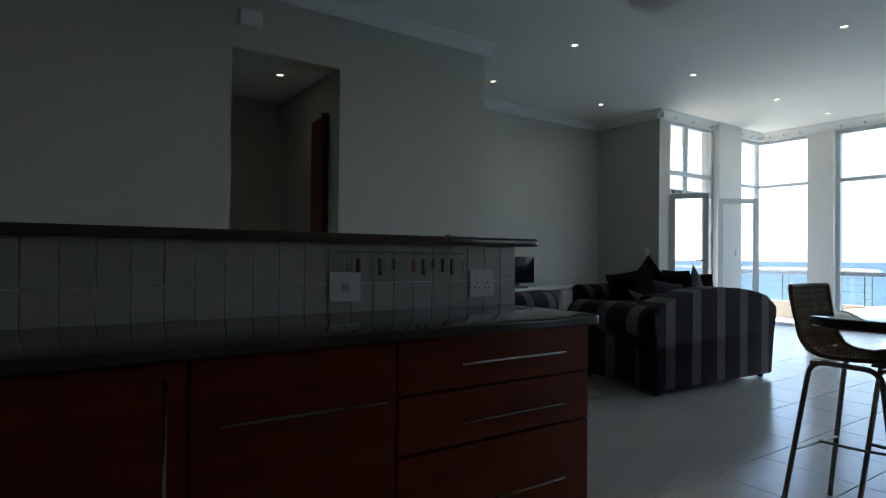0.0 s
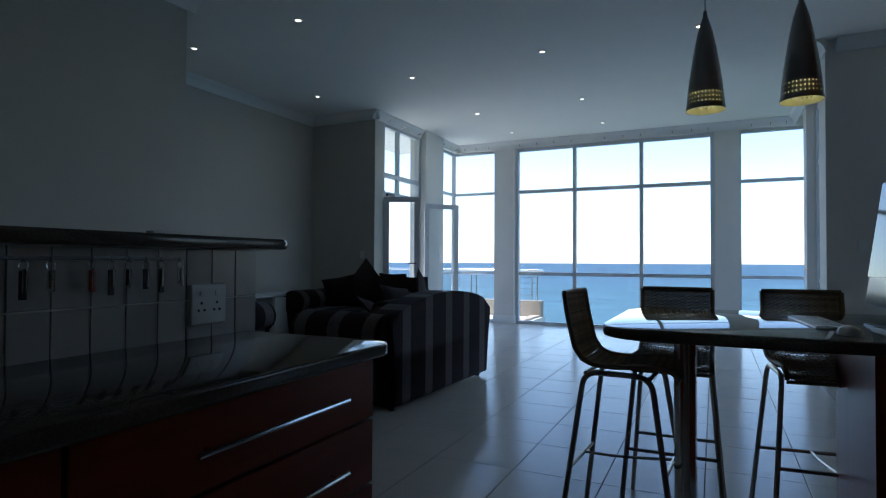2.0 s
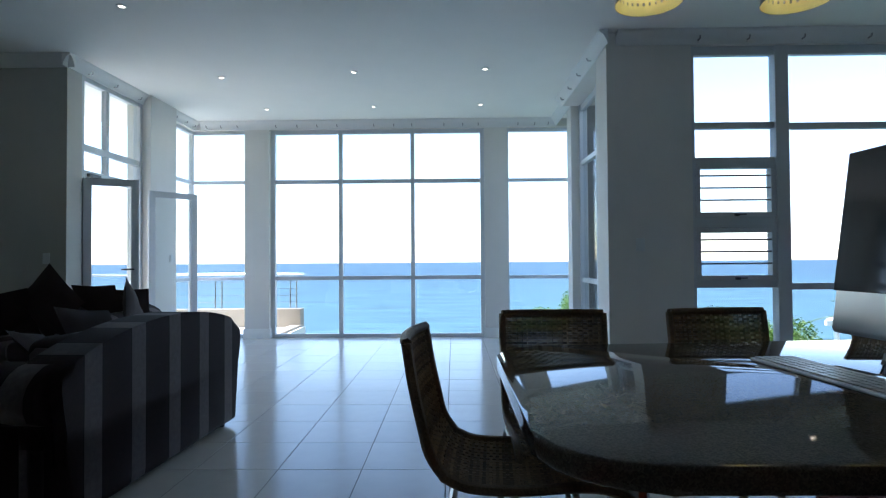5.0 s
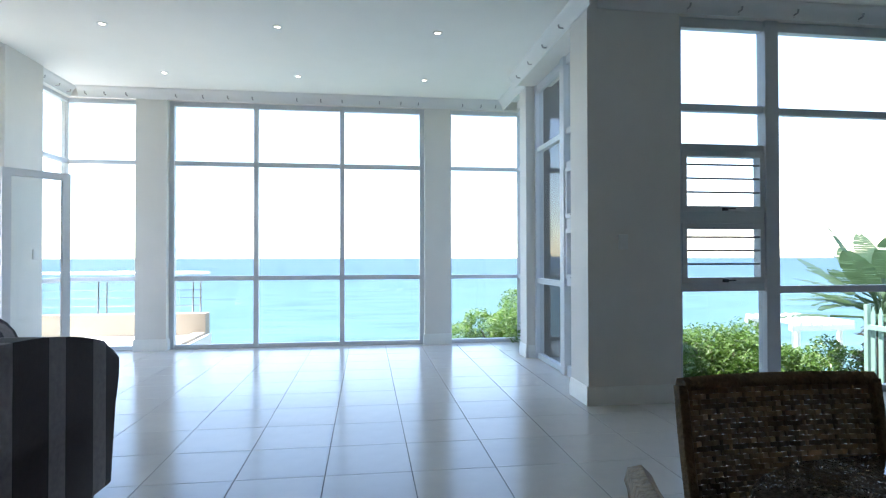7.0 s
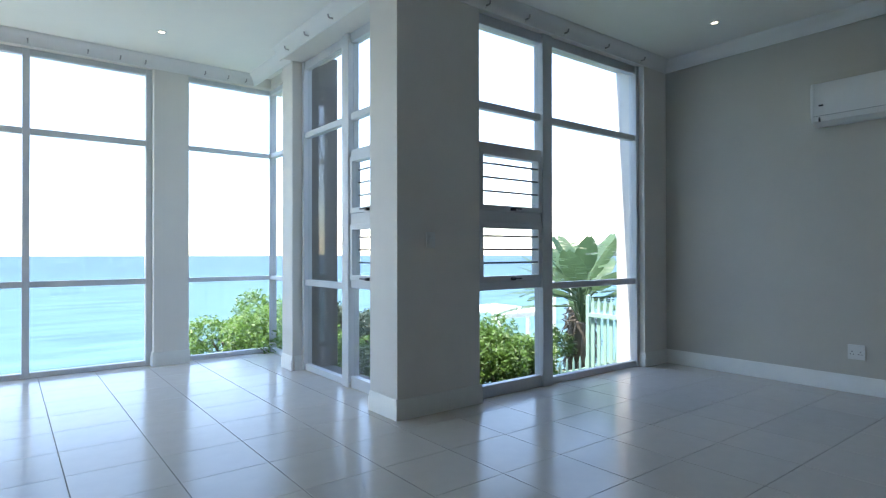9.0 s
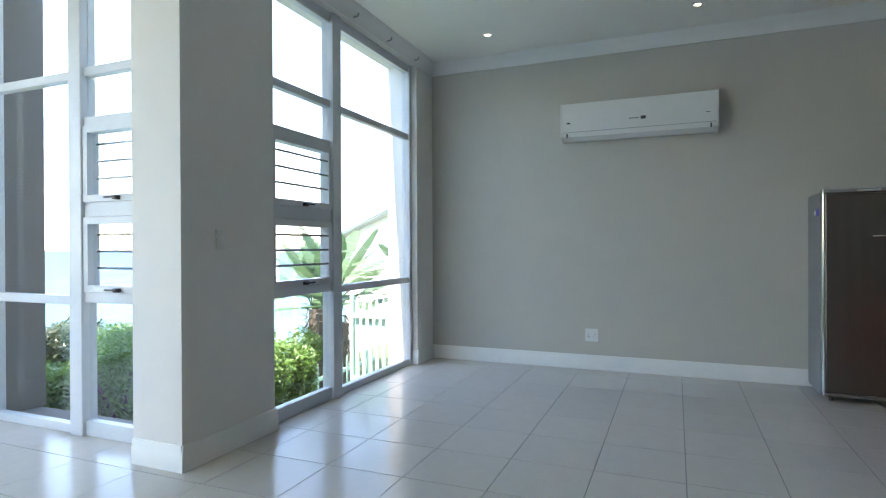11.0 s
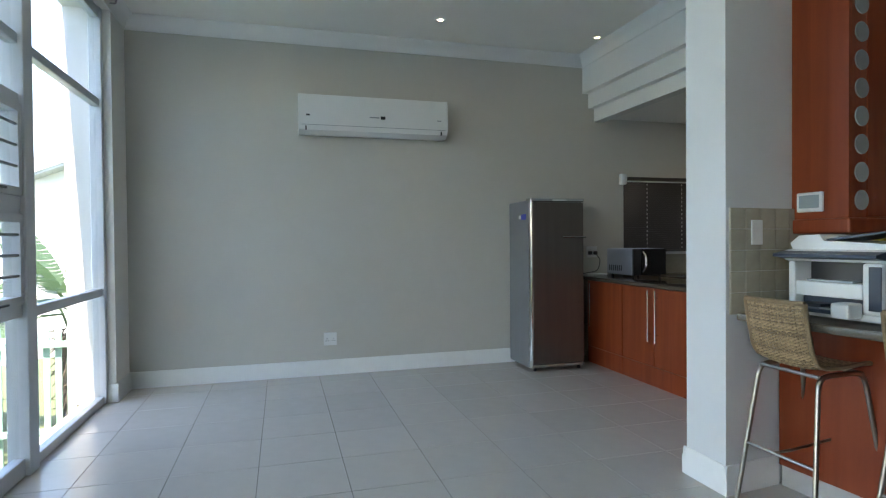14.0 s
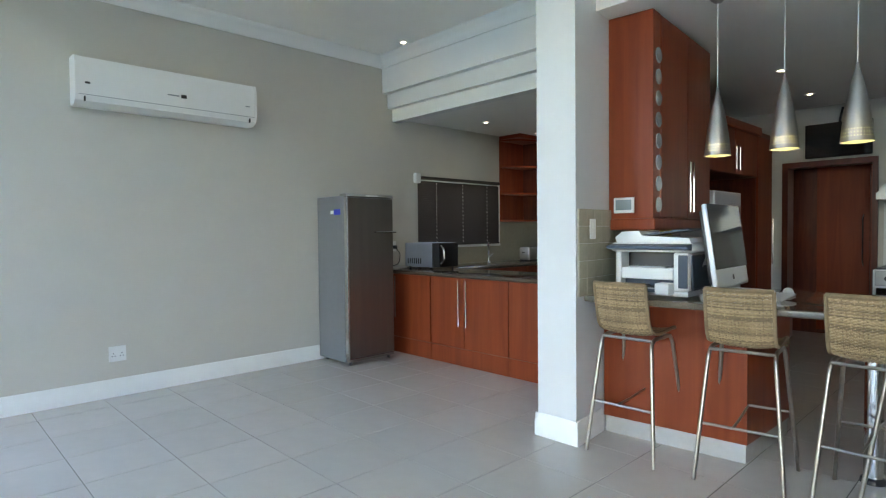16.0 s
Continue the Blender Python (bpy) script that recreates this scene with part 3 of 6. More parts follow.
def striped(name, axis, period=0.235, phase=0.0):
    """Chenille cloth with dark brown bands, narrow mauve bands and thin pale lines beside them."""
    m = bpy.data.materials.new(name)
    m.use_nodes = True
    n, l = m.node_tree.nodes, m.node_tree.links
    b = n["Principled BSDF"]
    b.inputs["Roughness"].default_value = 0.9
    b.inputs["Sheen Weight"].default_value = 0.05
    b.inputs["Specular IOR Level"].default_value = 0.2
    co = n.new("ShaderNodeTexCoord")
    sx = n.new("ShaderNodeSeparateXYZ")
    l.new(co.outputs["Object"], sx.inputs[0])
    wob = n.new("ShaderNodeTexNoise")
    wob.inputs["Scale"].default_value = 3
    l.new(co.outputs["Object"], wob.inputs[0])
    ad = n.new("ShaderNodeMath")
    ad.operation = "MULTIPLY_ADD"
    ad.inputs[1].default_value, ad.inputs[2].default_value = 0.006, phase
    l.new(wob.outputs[0], ad.inputs[0])
    s2 = n.new("ShaderNodeMath")
    s2.operation = "ADD"
    l.new(sx.outputs[axis], s2.inputs[0])
    l.new(ad.outputs[0], s2.inputs[1])
    dv = n.new("ShaderNodeMath")
    dv.operation = "DIVIDE"
    dv.inputs[1].default_value = period
    l.new(s2.outputs[0], dv.inputs[0])
    fr = n.new("ShaderNodeMath")
    fr.operation = "FRACT"
    l.new(dv.outputs[0], fr.inputs[0])
    r = n.new("ShaderNodeValToRGB")
    r.color_ramp.interpolation = "CONSTANT"
    e = r.color_ramp.elements
    dark, pale, seam = (0.022, 0.0135, 0.0155, 1), (0.125, 0.105, 0.108, 1), (0.009, 0.006, 0.007, 1)
    e[0].position, e[0].color = 0.0, dark
    e[1].position, e[1].color = 0.61, seam
    for p, c in ((0.63, pale), (0.98, seam)):
        x = e.new(p)
        x.color = c
    l.new(fr.outputs[0], r.inputs[0])
    nz = n.new("ShaderNodeTexNoise")
    nz.inputs["Scale"].default_value, nz.inputs["Detail"].default_value = 35, 5
    l.new(co.outputs["Object"], nz.inputs[0])
    mr = n.new("ShaderNodeMapRange")
    mr.inputs[3].default_value, mr.inputs[4].default_value = 0.6, 1.4
    l.new(nz.outputs[0], mr.inputs[0])
    mu = n.new("ShaderNodeVectorMath")
    mu.operation = "SCALE"
    l.new(r.outputs[0], mu.inputs[0])
    l.new(mr.outputs[0], mu.inputs["Scale"])
    l.new(mu.outputs[0], b.inputs["Base Color"])
    bn = n.new("ShaderNodeBump")
    bn.inputs["Strength"].default_value, bn.inputs["Distance"].default_value = 0.4, 0.004
    n2 = n.new("ShaderNodeTexNoise")
    n2.inputs["Scale"].default_value = 160
    l.new(co.outputs["Object"], n2.inputs[0])
    l.new(n2.outputs[0], bn.inputs["Height"])
    l.new(bn.outputs[0], b.inputs["Normal"])
    return m


STRIPE_X = striped("striped_cloth_lengthwise", 0, period=0.34, phase=0.112)
STRIPE_Y = striped("striped_cloth_on_arm", 1, period=0.33, phase=0.1)


# ---- balcony door ----
def leaf(parent, hinge, angle, width, handle_side):
    """A glazed door leaf; hinge: (x, y); angle: the way it points, degrees from +x."""
    root = new("door_leaf")
    root.parent = parent
    root.matrix_basis = pose(*hinge, 0, 0, 0, angle)
    s, top = 0.075, 2.05
    bm = boxes(((0, -0.022, 0.02), (s, 0.022, top)), ((width - s, -0.022, 0.02), (width, 0.022, top)), ((s, -0.022, 0.02), (width - s, 0.022, 0.02 + s * 1.4)), ((s, -0.022, top - s), (width - s, 0.022, top)))
    part("leaf_rail", bm, ALU, root)
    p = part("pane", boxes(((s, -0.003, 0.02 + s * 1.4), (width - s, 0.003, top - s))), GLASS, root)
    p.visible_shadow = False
    if handle_side:
        hb = box(B(), (width - 0.06, 0.022, 1.0), (width - 0.03, 0.03, 1.2), 0.004)
        rod(hb, (width - 0.045, 0.03, 1.08), (width - 0.045, 0.07, 1.08), 0.008, 8)
        rod(hb, (width - 0.045, 0.065, 1.08), (width - 0.165, 0.065, 1.08), 0.008, 8)
        rod(hb, (width - 0.045, -0.03, 1.08), (width - 0.165, -0.06, 1.08), 0.008, 8)
        part("handle", hb, BLACK, root, "dark lever handle")


bars = [(7.27, 7.32, 0, HEAD, 0.09), (8.39, 8.44, 0, HEAD, 0.09), (7.32, 8.39, HEAD - 0.05, HEAD), (7.32, 8.39, 2.35, 2.42), (7.32, 8.39, 2.06, 2.14, 0.09), (7.72, 7.78, 2.14, 2.35), (7.72, 7.78, 2.42, HEAD - 0.05), (7.32, 8.39, 0, 0.02)]
panes = [(7.32, 7.72, 2.14, 2.35), (7.78, 8.39, 2.14, 2.35), (7.32, 7.72, 2.42, HEAD - 0.05), (7.78, 8.39, 2.42, HEAD - 0.05)]
door, _ = window("door_1", "open double glazed balcony door with fanlights", "y", NY + 0.05, bars, panes)
leaf(door, (7.30, NY), -64, 0.52, True)
leaf(door, (8.41, NY - 0.09), -38, 0.62, False)
part("closer", box(B(), (7.36, NY - 0.03, 2.07), (7.56, NY + 0.02, 2.11), 0.006), BLACK, door, "dark door closer")

# ---- balcony, garden and sea ----
bm = B()
bmesh.ops.create_grid(bm, x_segments=1, y_segments=1, size=9000, matrix=Matrix.Translation((0, 0, -22)))
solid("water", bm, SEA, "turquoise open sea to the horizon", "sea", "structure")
bm = B()
bmesh.ops.create_grid(bm, x_segments=60, y_segments=80, size=1.0, matrix=Matrix.Translation((10, -6, 0)) @ Matrix.Diagonal((26, 40, 1, 1)))
for v in bm.verts:
    d = max(0.0, v.co.x - 10.6)
    v.co.z = -0.55 - 0.42 * d - 0.012 * d * d + 0.12 * noise.noise(v.co * 0.7)
    if v.co.y < -0.9:
        v.co.z -= 0.5 * min(1.0, (-0.9 - v.co.y) / 2.0)
solid("ground", bm, EARTH, "planted garden slope falling towards the sea", "ground", "structure", smooth=60)
solid("balcony_floor", boxes(((7.27, 5.23, -0.3), (11.6, 8.6, -0.02)), ((10.13, 3.8, -0.3), (11.6, 5.23, -0.02))), PLASTER, "pale balcony floor outside the glass corner", "floor", "structure")
para = solid("balcony_parapet", boxes(((11.45, 3.85, -0.6), (11.68, 8.6, 0.30)), ((10.13, 3.85, -0.6), (11.45, 4.02, 0.02)), ((7.27, 8.4, -0.6), (11.45, 8.6, 0.30))), STUCCO, "low beige plastered balcony parapet", "wall", "structure")
rail = thing("balcony_railing", "steel railing with horizontal bars on the parapet", "railing")
for y in (3.95, 4.06, 5.3, 5.42, 6.6, 6.72, 7.9):
    part("post", rod(B(), (11.56, y, 0.30), (11.56, y, 0.91), 0.016, 8), CHROME, rail)
for z in (0.42, 0.54, 0.66, 0.78):
    part("bar", rod(B(), (11.56, 3.92, z), (11.56, 8.4, z), 0.006, 6), CHROME, rail)
part("handrail", tube(B(), bend([(11.50, 3.80, 0.92), (11.56, 3.9, 0.92), (11.56, 8.4, 0.92)], 0.05), 0.026, 10), CHROME, rail, smooth=60)
solid("wall_outer_fin", boxes(((7.0, -4.04, -1.2), (7.05, -3.56, 3.58))), PLASTER, "cream outside wall beside the tall window", "wall", "structure")
# thin dark slab: shade on the column's outer face, put into its colour
solid("wall_outer_cladding", boxes(((8.754, -0.916, 0.0), (8.7595, -0.625, 3.25))), SHADEDWALL, "dark slab painting shade on the outer face beside the side window", "wall", "structure")
# never in view; its overhang is added to keep sun off the floor
solid("roof", boxes(((-2.6, -4.2, CEILING + 0.3), (7.0, 6.6, CEILING + 0.5)), ((7.0, -0.9, CEILING + 0.3), (10.25, 6.5, CEILING + 0.5))), PLASTER, "unseen flat roof slab, its overhang added to block the sun", "roof", "structure")


def foliage(bm, centre, size, count, leaf_size, rng):
    """Adds small folded leaves in a loose, uneven clump."""
    lobes = [(Vector((rng.gauss(0, 0.45) * size[0], rng.gauss(0, 0.45) * size[1], rng.uniform(-0.4, 0.5) * size[2])), rng.uniform(0.35, 0.6)) for _ in range(9)]
    for _ in range(count):
        lobe, r = rng.choice(lobes)
        d = Vector((rng.gauss(0, 1), rng.gauss(0, 1), rng.gauss(0, 1))).normalized() * rng.uniform(0.55, 1.0) * r
        p = Vector(centre) + lobe + Vector((d.x * size[0], d.y * size[1], d.z * size[2]))
        t = Euler((rng.uniform(-0.9, 0.9), rng.uniform(-0.9, 0.9), rng.uniform(0, 6.3))).to_matrix()
        s = leaf_size * rng.uniform(0.6, 1.3)
        q = [bm.verts.new(p + t @ Vector(c) * s) for c in ((-1, 0, 0), (0, -0.42, 0.12), (1, 0, 0), (0, 0.42, 0.12))]
        bm.faces.new((q[0], q[1], q[2]))
        bm.faces.new((q[0], q[2], q[3]))


def bush(centre, size, count, leaf_size, mat, label, seed):
    rng = random.Random(seed)
    root = thing("bush", label, "bush", "bushes in the garden", at=(centre[0], centre[1], centre[2] - size[2]))
    bm = B()
    for k in range(7):
        a = k * 0.9 + rng.random()
        tube(bm, [(0, 0, -0.6), (0.12 * math.cos(a) * size[0], 0.12 * math.sin(a) * size[1], size[2] * 0.5), (0.55 * math.cos(a) * size[0], 0.55 * math.sin(a) * size[1], size[2] * 1.3)], 0.018, 5)
    part("branches", bm, BARK, root)
    bm = B()
    foliage(bm, (0, 0, size[2]), size, count, leaf_size, rng)
    part("crown", bm, mat, root)


bush((12.0, -0.9, -0.3), (0.85, 0.65, 0.65), 11050, 0.037, LEAFLIGHT, "bright green leafy bush outside the glass corner", 3)
bush((11.4, -1.6, -0.05), (0.8, 0.7, 0.8), 11050, 0.037, LEAFLIGHT, "tall bright green leafy bush on the slope", 4)
bush((10.2, -1.7, -0.45), (0.8, 0.6, 0.7), 10200, 0.034, LEAF, "green leafy bush under the side window", 11)
bush((9.3, -2.0, -0.12), (0.8, 0.65, 0.62), 11050, 0.031, LEAF, "green hedge bush close outside the window", 5)
bush((8.9, -2.9, -0.15), (0.75, 0.65, 0.58), 10200, 0.031, LEAF, "green hedge bush under the tall window", 6)
bush((9.0, -2.3, -0.8), (0.95, 0.9, 0.55), 11050, 0.034, LEAF, "low green hedge bush at the foot of the slope", 12)
bush((10.2, -2.6, -0.75), (1.0, 0.9, 0.65), 11050, 0.034, LEAF, "dense green bush filling the slope", 13)
bush((8.4, -3.0, -0.32), (0.45, 0.42, 0.5), 7140, 0.030, LEAF, "small green hedge bush outside the tall window", 14)
bush((10.4, -3.4, -0.25), (0.9, 0.75, 0.62), 9350, 0.033, LEAF, "green bush behind the hedge", 7)
bush((12.6, -2.6, -0.2), (1.0, 0.8, 0.75), 11050, 0.037, LEAFDARK, "dark grey-green bush on the sea slope", 8)
bush((12.4, -3.9, -0.4), (1.1, 0.9, 0.8), 11050, 0.037, LEAFDARK, "dark rounded bush further down the slope", 9)
bush((8.7, -3.75, -0.3), (0.5, 0.4, 0.5), 6120, 0.031, LEAF, "green bush beside the palisade fence", 10)
bush((9.15, -4.15, -0.42), (0.75, 0.6, 0.5), 7000, 0.031, LEAF, "green hedge bush below the wild banana plants", 15)
bush((10.9, -4.9, -0.75), (1.0, 0.8, 0.6), 8000, 0.034, LEAF, "green shrub spreading down the slope", 16)


def strelitzia(at, height, seed, turn=0.0):
    """A wild banana: a rough stem and long, torn paddle leaves on arching stalks."""
    rng = random.Random(seed)
    root = thing("wild_banana_tree", "wild banana plant with torn leaves and shaggy stem", "tree", at=at, turn=turn)
    bm = B()
    tube(bm, [(0, 0, -0.4), (0.03, 0.02, height * 0.3), (0.0, 0.05, height * 0.55)], 0.16, 9)
    for k in range(220):
        a, z = rng.uniform(0, 6.3), rng.uniform(-0.2, height * 0.6)
        d = Vector((math.cos(a), math.sin(a), 0))
        p = d * 0.15 + Vector((0, 0, z))
        q = p + d * rng.uniform(0.03, 0.16) + Vector((0, 0, rng.uniform(-0.22, 0.08)))
        rod(bm, p, q, 0.012, 4, 0.004)
    part("trunk", bm, BARK, root)
    for k in range(14):
        a = k * 2.4 + rng.uniform(-0.3, 0.3)
        lean = 0.15 + 0.70 * (k / 13)
        d = Vector((math.cos(a), math.sin(a), 0))
        base = Vector((0, 0, height * 0.5))
        tip = base + d * lean * 0.6 + Vector((0, 0, height * (0.42 - 0.3 * lean)))
        bm = B()
        stalk = [base, base + d * lean * 0.2 + Vector((0, 0, height * 0.24 * (1.2 - lean * 0.6))), tip]
        tube(bm, stalk, 0.016, 6)
        # the blade: strips on both sides of a drooping rib
        side = Vector((-d.y, d.x, 0))
        long = rng.uniform(0.7, 1.0)
        n = 18
        grow = (d * (0.4 + 0.6 * lean) + Vector((0, 0, 1.0 - lean))).normalized()
        for s in (-1, 1):
            for j in range(n):
                if rng.random() < 0.03:
                    continue
                t0, t1 = j / n, (j + rng.uniform(0.9, 1.0)) / n
                c = []
                for t in (t0, t1):
                    rib = tip + grow * long * t - Vector((0, 0, 0.35 * lean * t * t))
                    w = 0.19 * math.sin(math.pi * min(1, 0.12 + 0.86 * t)) ** 0.6
                    drop = Vector((0, 0, -0.25 * w * rng.uniform(0.5, 0.9)))
                    c.append((rib, rib + side * s * w + drop + grow * 0.05))
                f = [bm.verts.new(v) for v in (c[0][0], c[1][0], c[1][1], c[0][1])]
                bm.faces.new(f)
        part("leaf", bm, BANANA, root)


strelitzia((9.3, -5.65, -1.0), 2.15, 21)
strelitzia((8.65, -4.9, -1.0), 2.1, 22, 70)
strelitzia((10.2, -6.6, -1.1), 2.2, 23, 160)
strelitzia((7.9, -6.4, -1.0), 2.1, 24, 220)

fence = thing("palisade_fence", "pale green steel palisade fence with pointed pales", "fence")
for k in range(7):
    x = 7.12 + 0.088 * k
    bm = prism(B(), [(x - 0.024, -1.1), (x + 0.024, -1.1), (x + 0.024, 0.55), (x, 0.64), (x - 0.024, 0.55)], -3.82, -3.805, "y")
    part("pale", bm, FENCE, fence)
part("rail", boxes(((7.05, -3.805, 0.40), (7.68, -3.77, 0.45))), FENCE, fence)
part("rail", boxes(((7.05, -3.805, -0.34), (7.68, -3.77, -0.29))), FENCE, fence)
part("post", boxes(((7.69, -3.83, -1.2), (7.735, -3.785, 0.66))), FENCE, fence)
for k in range(12):
    y = -3.95 - 0.14 * k
    part("pale", prism(B(), [(y - 0.02, -1.3), (y + 0.02, -1.3), (y + 0.02, -0.35), (y, -0.27), (y - 0.02, -0.35)], 8.40, 8.412, "x"), FENCE, fence)
part("rail", boxes(((8.412, -5.6, -0.5), (8.44, -3.86, -0.45))), FENCE, fence)


def neighbour():
    root = thing("neighbour_house", "white plastered house with sloping roofs beyond the garden", "house", at=(0, 0, 0))
    part("wall", prism(B(), [(6.0, -3.0), (12.7, -3.0), (12.7, 1.55), (6.0, 4.4)], -11.9, -11.6, "y"), PLASTER, root)
    part("wall", boxes(((12.4, -18.0, -3.0), (12.7, -11.9, 1.5))), PLASTER, root)
    part("roof", prism(B(), [(5.6, 4.72), (5.6, 4.47), (13.3, 1.28), (13.3, 1.53)], -12.4, -11.2, "y"), ROOF, root)
    part("fascia", prism(B(), [(5.6, 4.76), (5.6, 4.52), (13.32, 1.33), (13.32, 1.57)], -11.2, -11.16, "y"), PLASTER, root)
    part("roof", prism(B(), [(12.8, 1.28), (12.8, 1.16), (14.9, 1.06), (14.9, 1.18)], -14.5, -11.0, "y"), ROOF, root)
    for x in (13.5, 14.1, 14.7):
        part("post", rod(B(), (x, -11.2, -3), (x, -11.2, 1.06), 0.05, 8), PLASTER, root)
    part("window", boxes(((12.705, -15.0, -0.6), (12.72, -12.6, 0.8))), NAVY, root)


neighbour()
pg = thing("pergola", "white timber pergola down the slope", "pergola", at=(14.2, -8.4, -2.0))
pg.matrix_basis = pg.matrix_basis @ Matrix.Diagonal((0.7, 0.6, 1, 1))
for x, y in ((-0.9, -0.8), (-0.9, 0.9), (1.0, -0.8), (1.0, 0.9)):
    part("post", boxes(((x - 0.06, y - 0.06, -3.0), (x + 0.06, y + 0.06, 1.55))), WHITE, pg)
for k in range(6):
    part("slat", boxes(((-1.2, -1.1 + 0.42 * k, 1.67), (1.3, -1.02 + 0.42 * k, 1.75))), WHITE, pg)
part("beam", boxes(((-1.1, -1.2, 1.55), (-0.95, 1.3, 1.67))), WHITE, pg)
part("beam", boxes(((0.95, -1.2, 1.55), (1.1, 1.3, 1.67))), WHITE, pg)


# ---- living area ----
def back_outline(length):
    """Arched outline of a sofa back: (x, z) pairs."""
    out = [(0.0, 0.035), (length, 0.035), (length + 0.005, 0.36), (length + 0.015, 0.44), (length + 0.032, 0.50), (length + 0.046, 0.56), (length + 0.052, 0.62), (length + 0.05, 0.66)]
    for k in range(0, 25):
        t = k / 24
        x = length + 0.045 - t * (length + 0.07)
        out.append((x, 0.70 + 0.16 * math.sin(math.pi * min(1, max(0, t * 1.02))) ** 0.65))
    out += [(-0.032, 0.66), (-0.034, 0.62), (-0.028, 0.56), (-0.016, 0.50), (-0.006, 0.44), (0.0, 0.36)]
    return out


def sofa(name, label, at, turn, length=1.70, depth=0.92, category="sofa"):
    """A rolled-arm sofa; its back's outer face is on y = 0, its front faces +y, from x = 0 to its length."""
    root = thing(name, label, category, at=at, turn=turn)
    bm = prism(B(), back_outline(length), 0.0, 0.22, "y")
    es = [e for e in bm.edges if len(e.link_faces) == 2 and abs(e.verts[0].co.y - e.verts[1].co.y) < 1e-5]
    bmesh.ops.bevel(bm, geom=es, offset=0.05, segments=3, affect="EDGES", profile=0.6)
    part("backrest", bm, STRIPE_X, root, smooth=60)
    part("base", box(B(), (0.05, 0.18, 0.07), (length - 0.05, depth - 0.06, 0.34), 0.03), STRIPE_X, root, smooth=60)
    for s, x in ((0, 0.0), (1, length)):
        d = 1 if s == 0 else -1
        prof = [(0.0, 0.07), (0.20, 0.07), (0.20, 0.50)]
        cx, cz, r = 0.055, 0.575, 0.15
        for k in range(13):
            a = radians(-30 + 240 * k / 12)
            prof.append((cx + r * math.cos(a) * 1.15, cz + r * math.sin(a)))
        prof += [(0.0, 0.46)]
        bm = prism(B(), [(x + d * u, v) for u, v in prof], 0.06, depth, "y")
        es = [e for e in bm.edges if len(e.link_faces) == 2 and abs(e.verts[0].co.y - e.verts[1].co.y) < 1e-5]
        bmesh.ops.bevel(bm, geom=es, offset=0.025, segments=2, affect="EDGES", profile=0.6)
        part("arm", bm, STRIPE_Y, root, smooth=50)
    n = 2 if length > 1.3 else 1
    w = (length - 0.40) / n
    for k in range(n):
        part("seat_cushion", box(B(), (0.20 + w * k + 0.005, 0.2, 0.34), (0.20 + w * (k + 1) - 0.005, depth - 0.01, 0.50), 0.05, 3), STRIPE_X, root, smooth=60)
        part("back_cushion", box(B(), (0.20 + w * k + 0.01, 0.2, 0.5), (0.20 + w * (k + 1) - 0.01, 0.4, 0.80), 0.07, 3), STRIPE_X, root, smooth=60)
    for x in (0.08, length - 0.08):
        for y in (0.08, depth - 0.1):
            part("foot", lathe(B(), [(0.001, 0.0), (0.022, 0.0), (0.03, 0.04), (0.028, 0.075), (0.001, 0.075)], (x, y, 0), 10), BLACK, root)
    return root


sofa("sofa", "dark brown and mauve striped sofa with rolled arms", (3.80, 2.765, 0), -3.0, 1.66)
sofa("sofa", "striped rolled-arm sofa heaped with dark cushions", (6.90, 4.0, 0), 90, 1.65)
sofa("armchair", "striped rolled-arm armchair near the television wall", (3.55, 5.62, 0), -90, 1.02, category="armchair")


def cushion(at, size, rx, ry, rz, mat, label):
    """A soft square cushion with pinched corners."""
    n = 10
    bm = B()
    for s in (1, -1):
        g = [[None] * (n + 1) for _ in range(n + 1)]
        for i in range(n + 1):
            for j in range(n + 1):
                u, v = 2 * i / n - 1, 2 * j / n - 1
                h = 0.30 * ((1 - u ** 4) * (1 - v ** 4)) ** 0.6
                k = 1 - 0.10 * (1 - max(abs(u), abs(v)) ** 3) - 0.06 * (1 - min(abs(u), abs(v)))
                wob = 0.03 * noise.noise(Vector((u * 1.7 + at[0], v * 1.7 + at[1], s)))
                g[i][j] = bm.verts.new((u * k * size / 2, v * k * size / 2, s * (h * 0.5 + wob * (h > 0.01)) * size * 0.62))
        for i in range(n):
            for j in range(n):
                bm.faces.new((g[i][j], g[i + 1][j], g[i + 1][j + 1], g[i][j + 1]))
    bmesh.ops.remove_doubles(bm, verts=bm.verts, dist=0.0006)
    ob = solid("cushion", bm, mat, label, "cushion", group="cushions on the sofas", smooth=70)
    ob.matrix_basis = pose(*at, rx, ry, rz)


for at, size, r in (((6.50, 4.80, 0.80), 0.50, (90, 45, 85)), ((6.52, 4.35, 0.74), 0.46, (70, 0, 80)), ((6.45, 5.15, 0.70), 0.44, (65, 10, 110)), ((6.35, 4.55, 0.66), 0.42, (55, 20, 70)), ((6.42, 4.05, 0.72), 0.42, (75, 0, 100)), ((5.08, 3.21, 0.78), 0.42, (78, 40, 12)), ((4.80, 3.29, 0.70), 0.42, (58, 8, -10)), ((4.50, 3.35, 0.64), 0.40, (45, 10, 15))):
    cushion(at, size, *r, PILLOW, "soft dark brown scatter cushion leaning on the sofa")

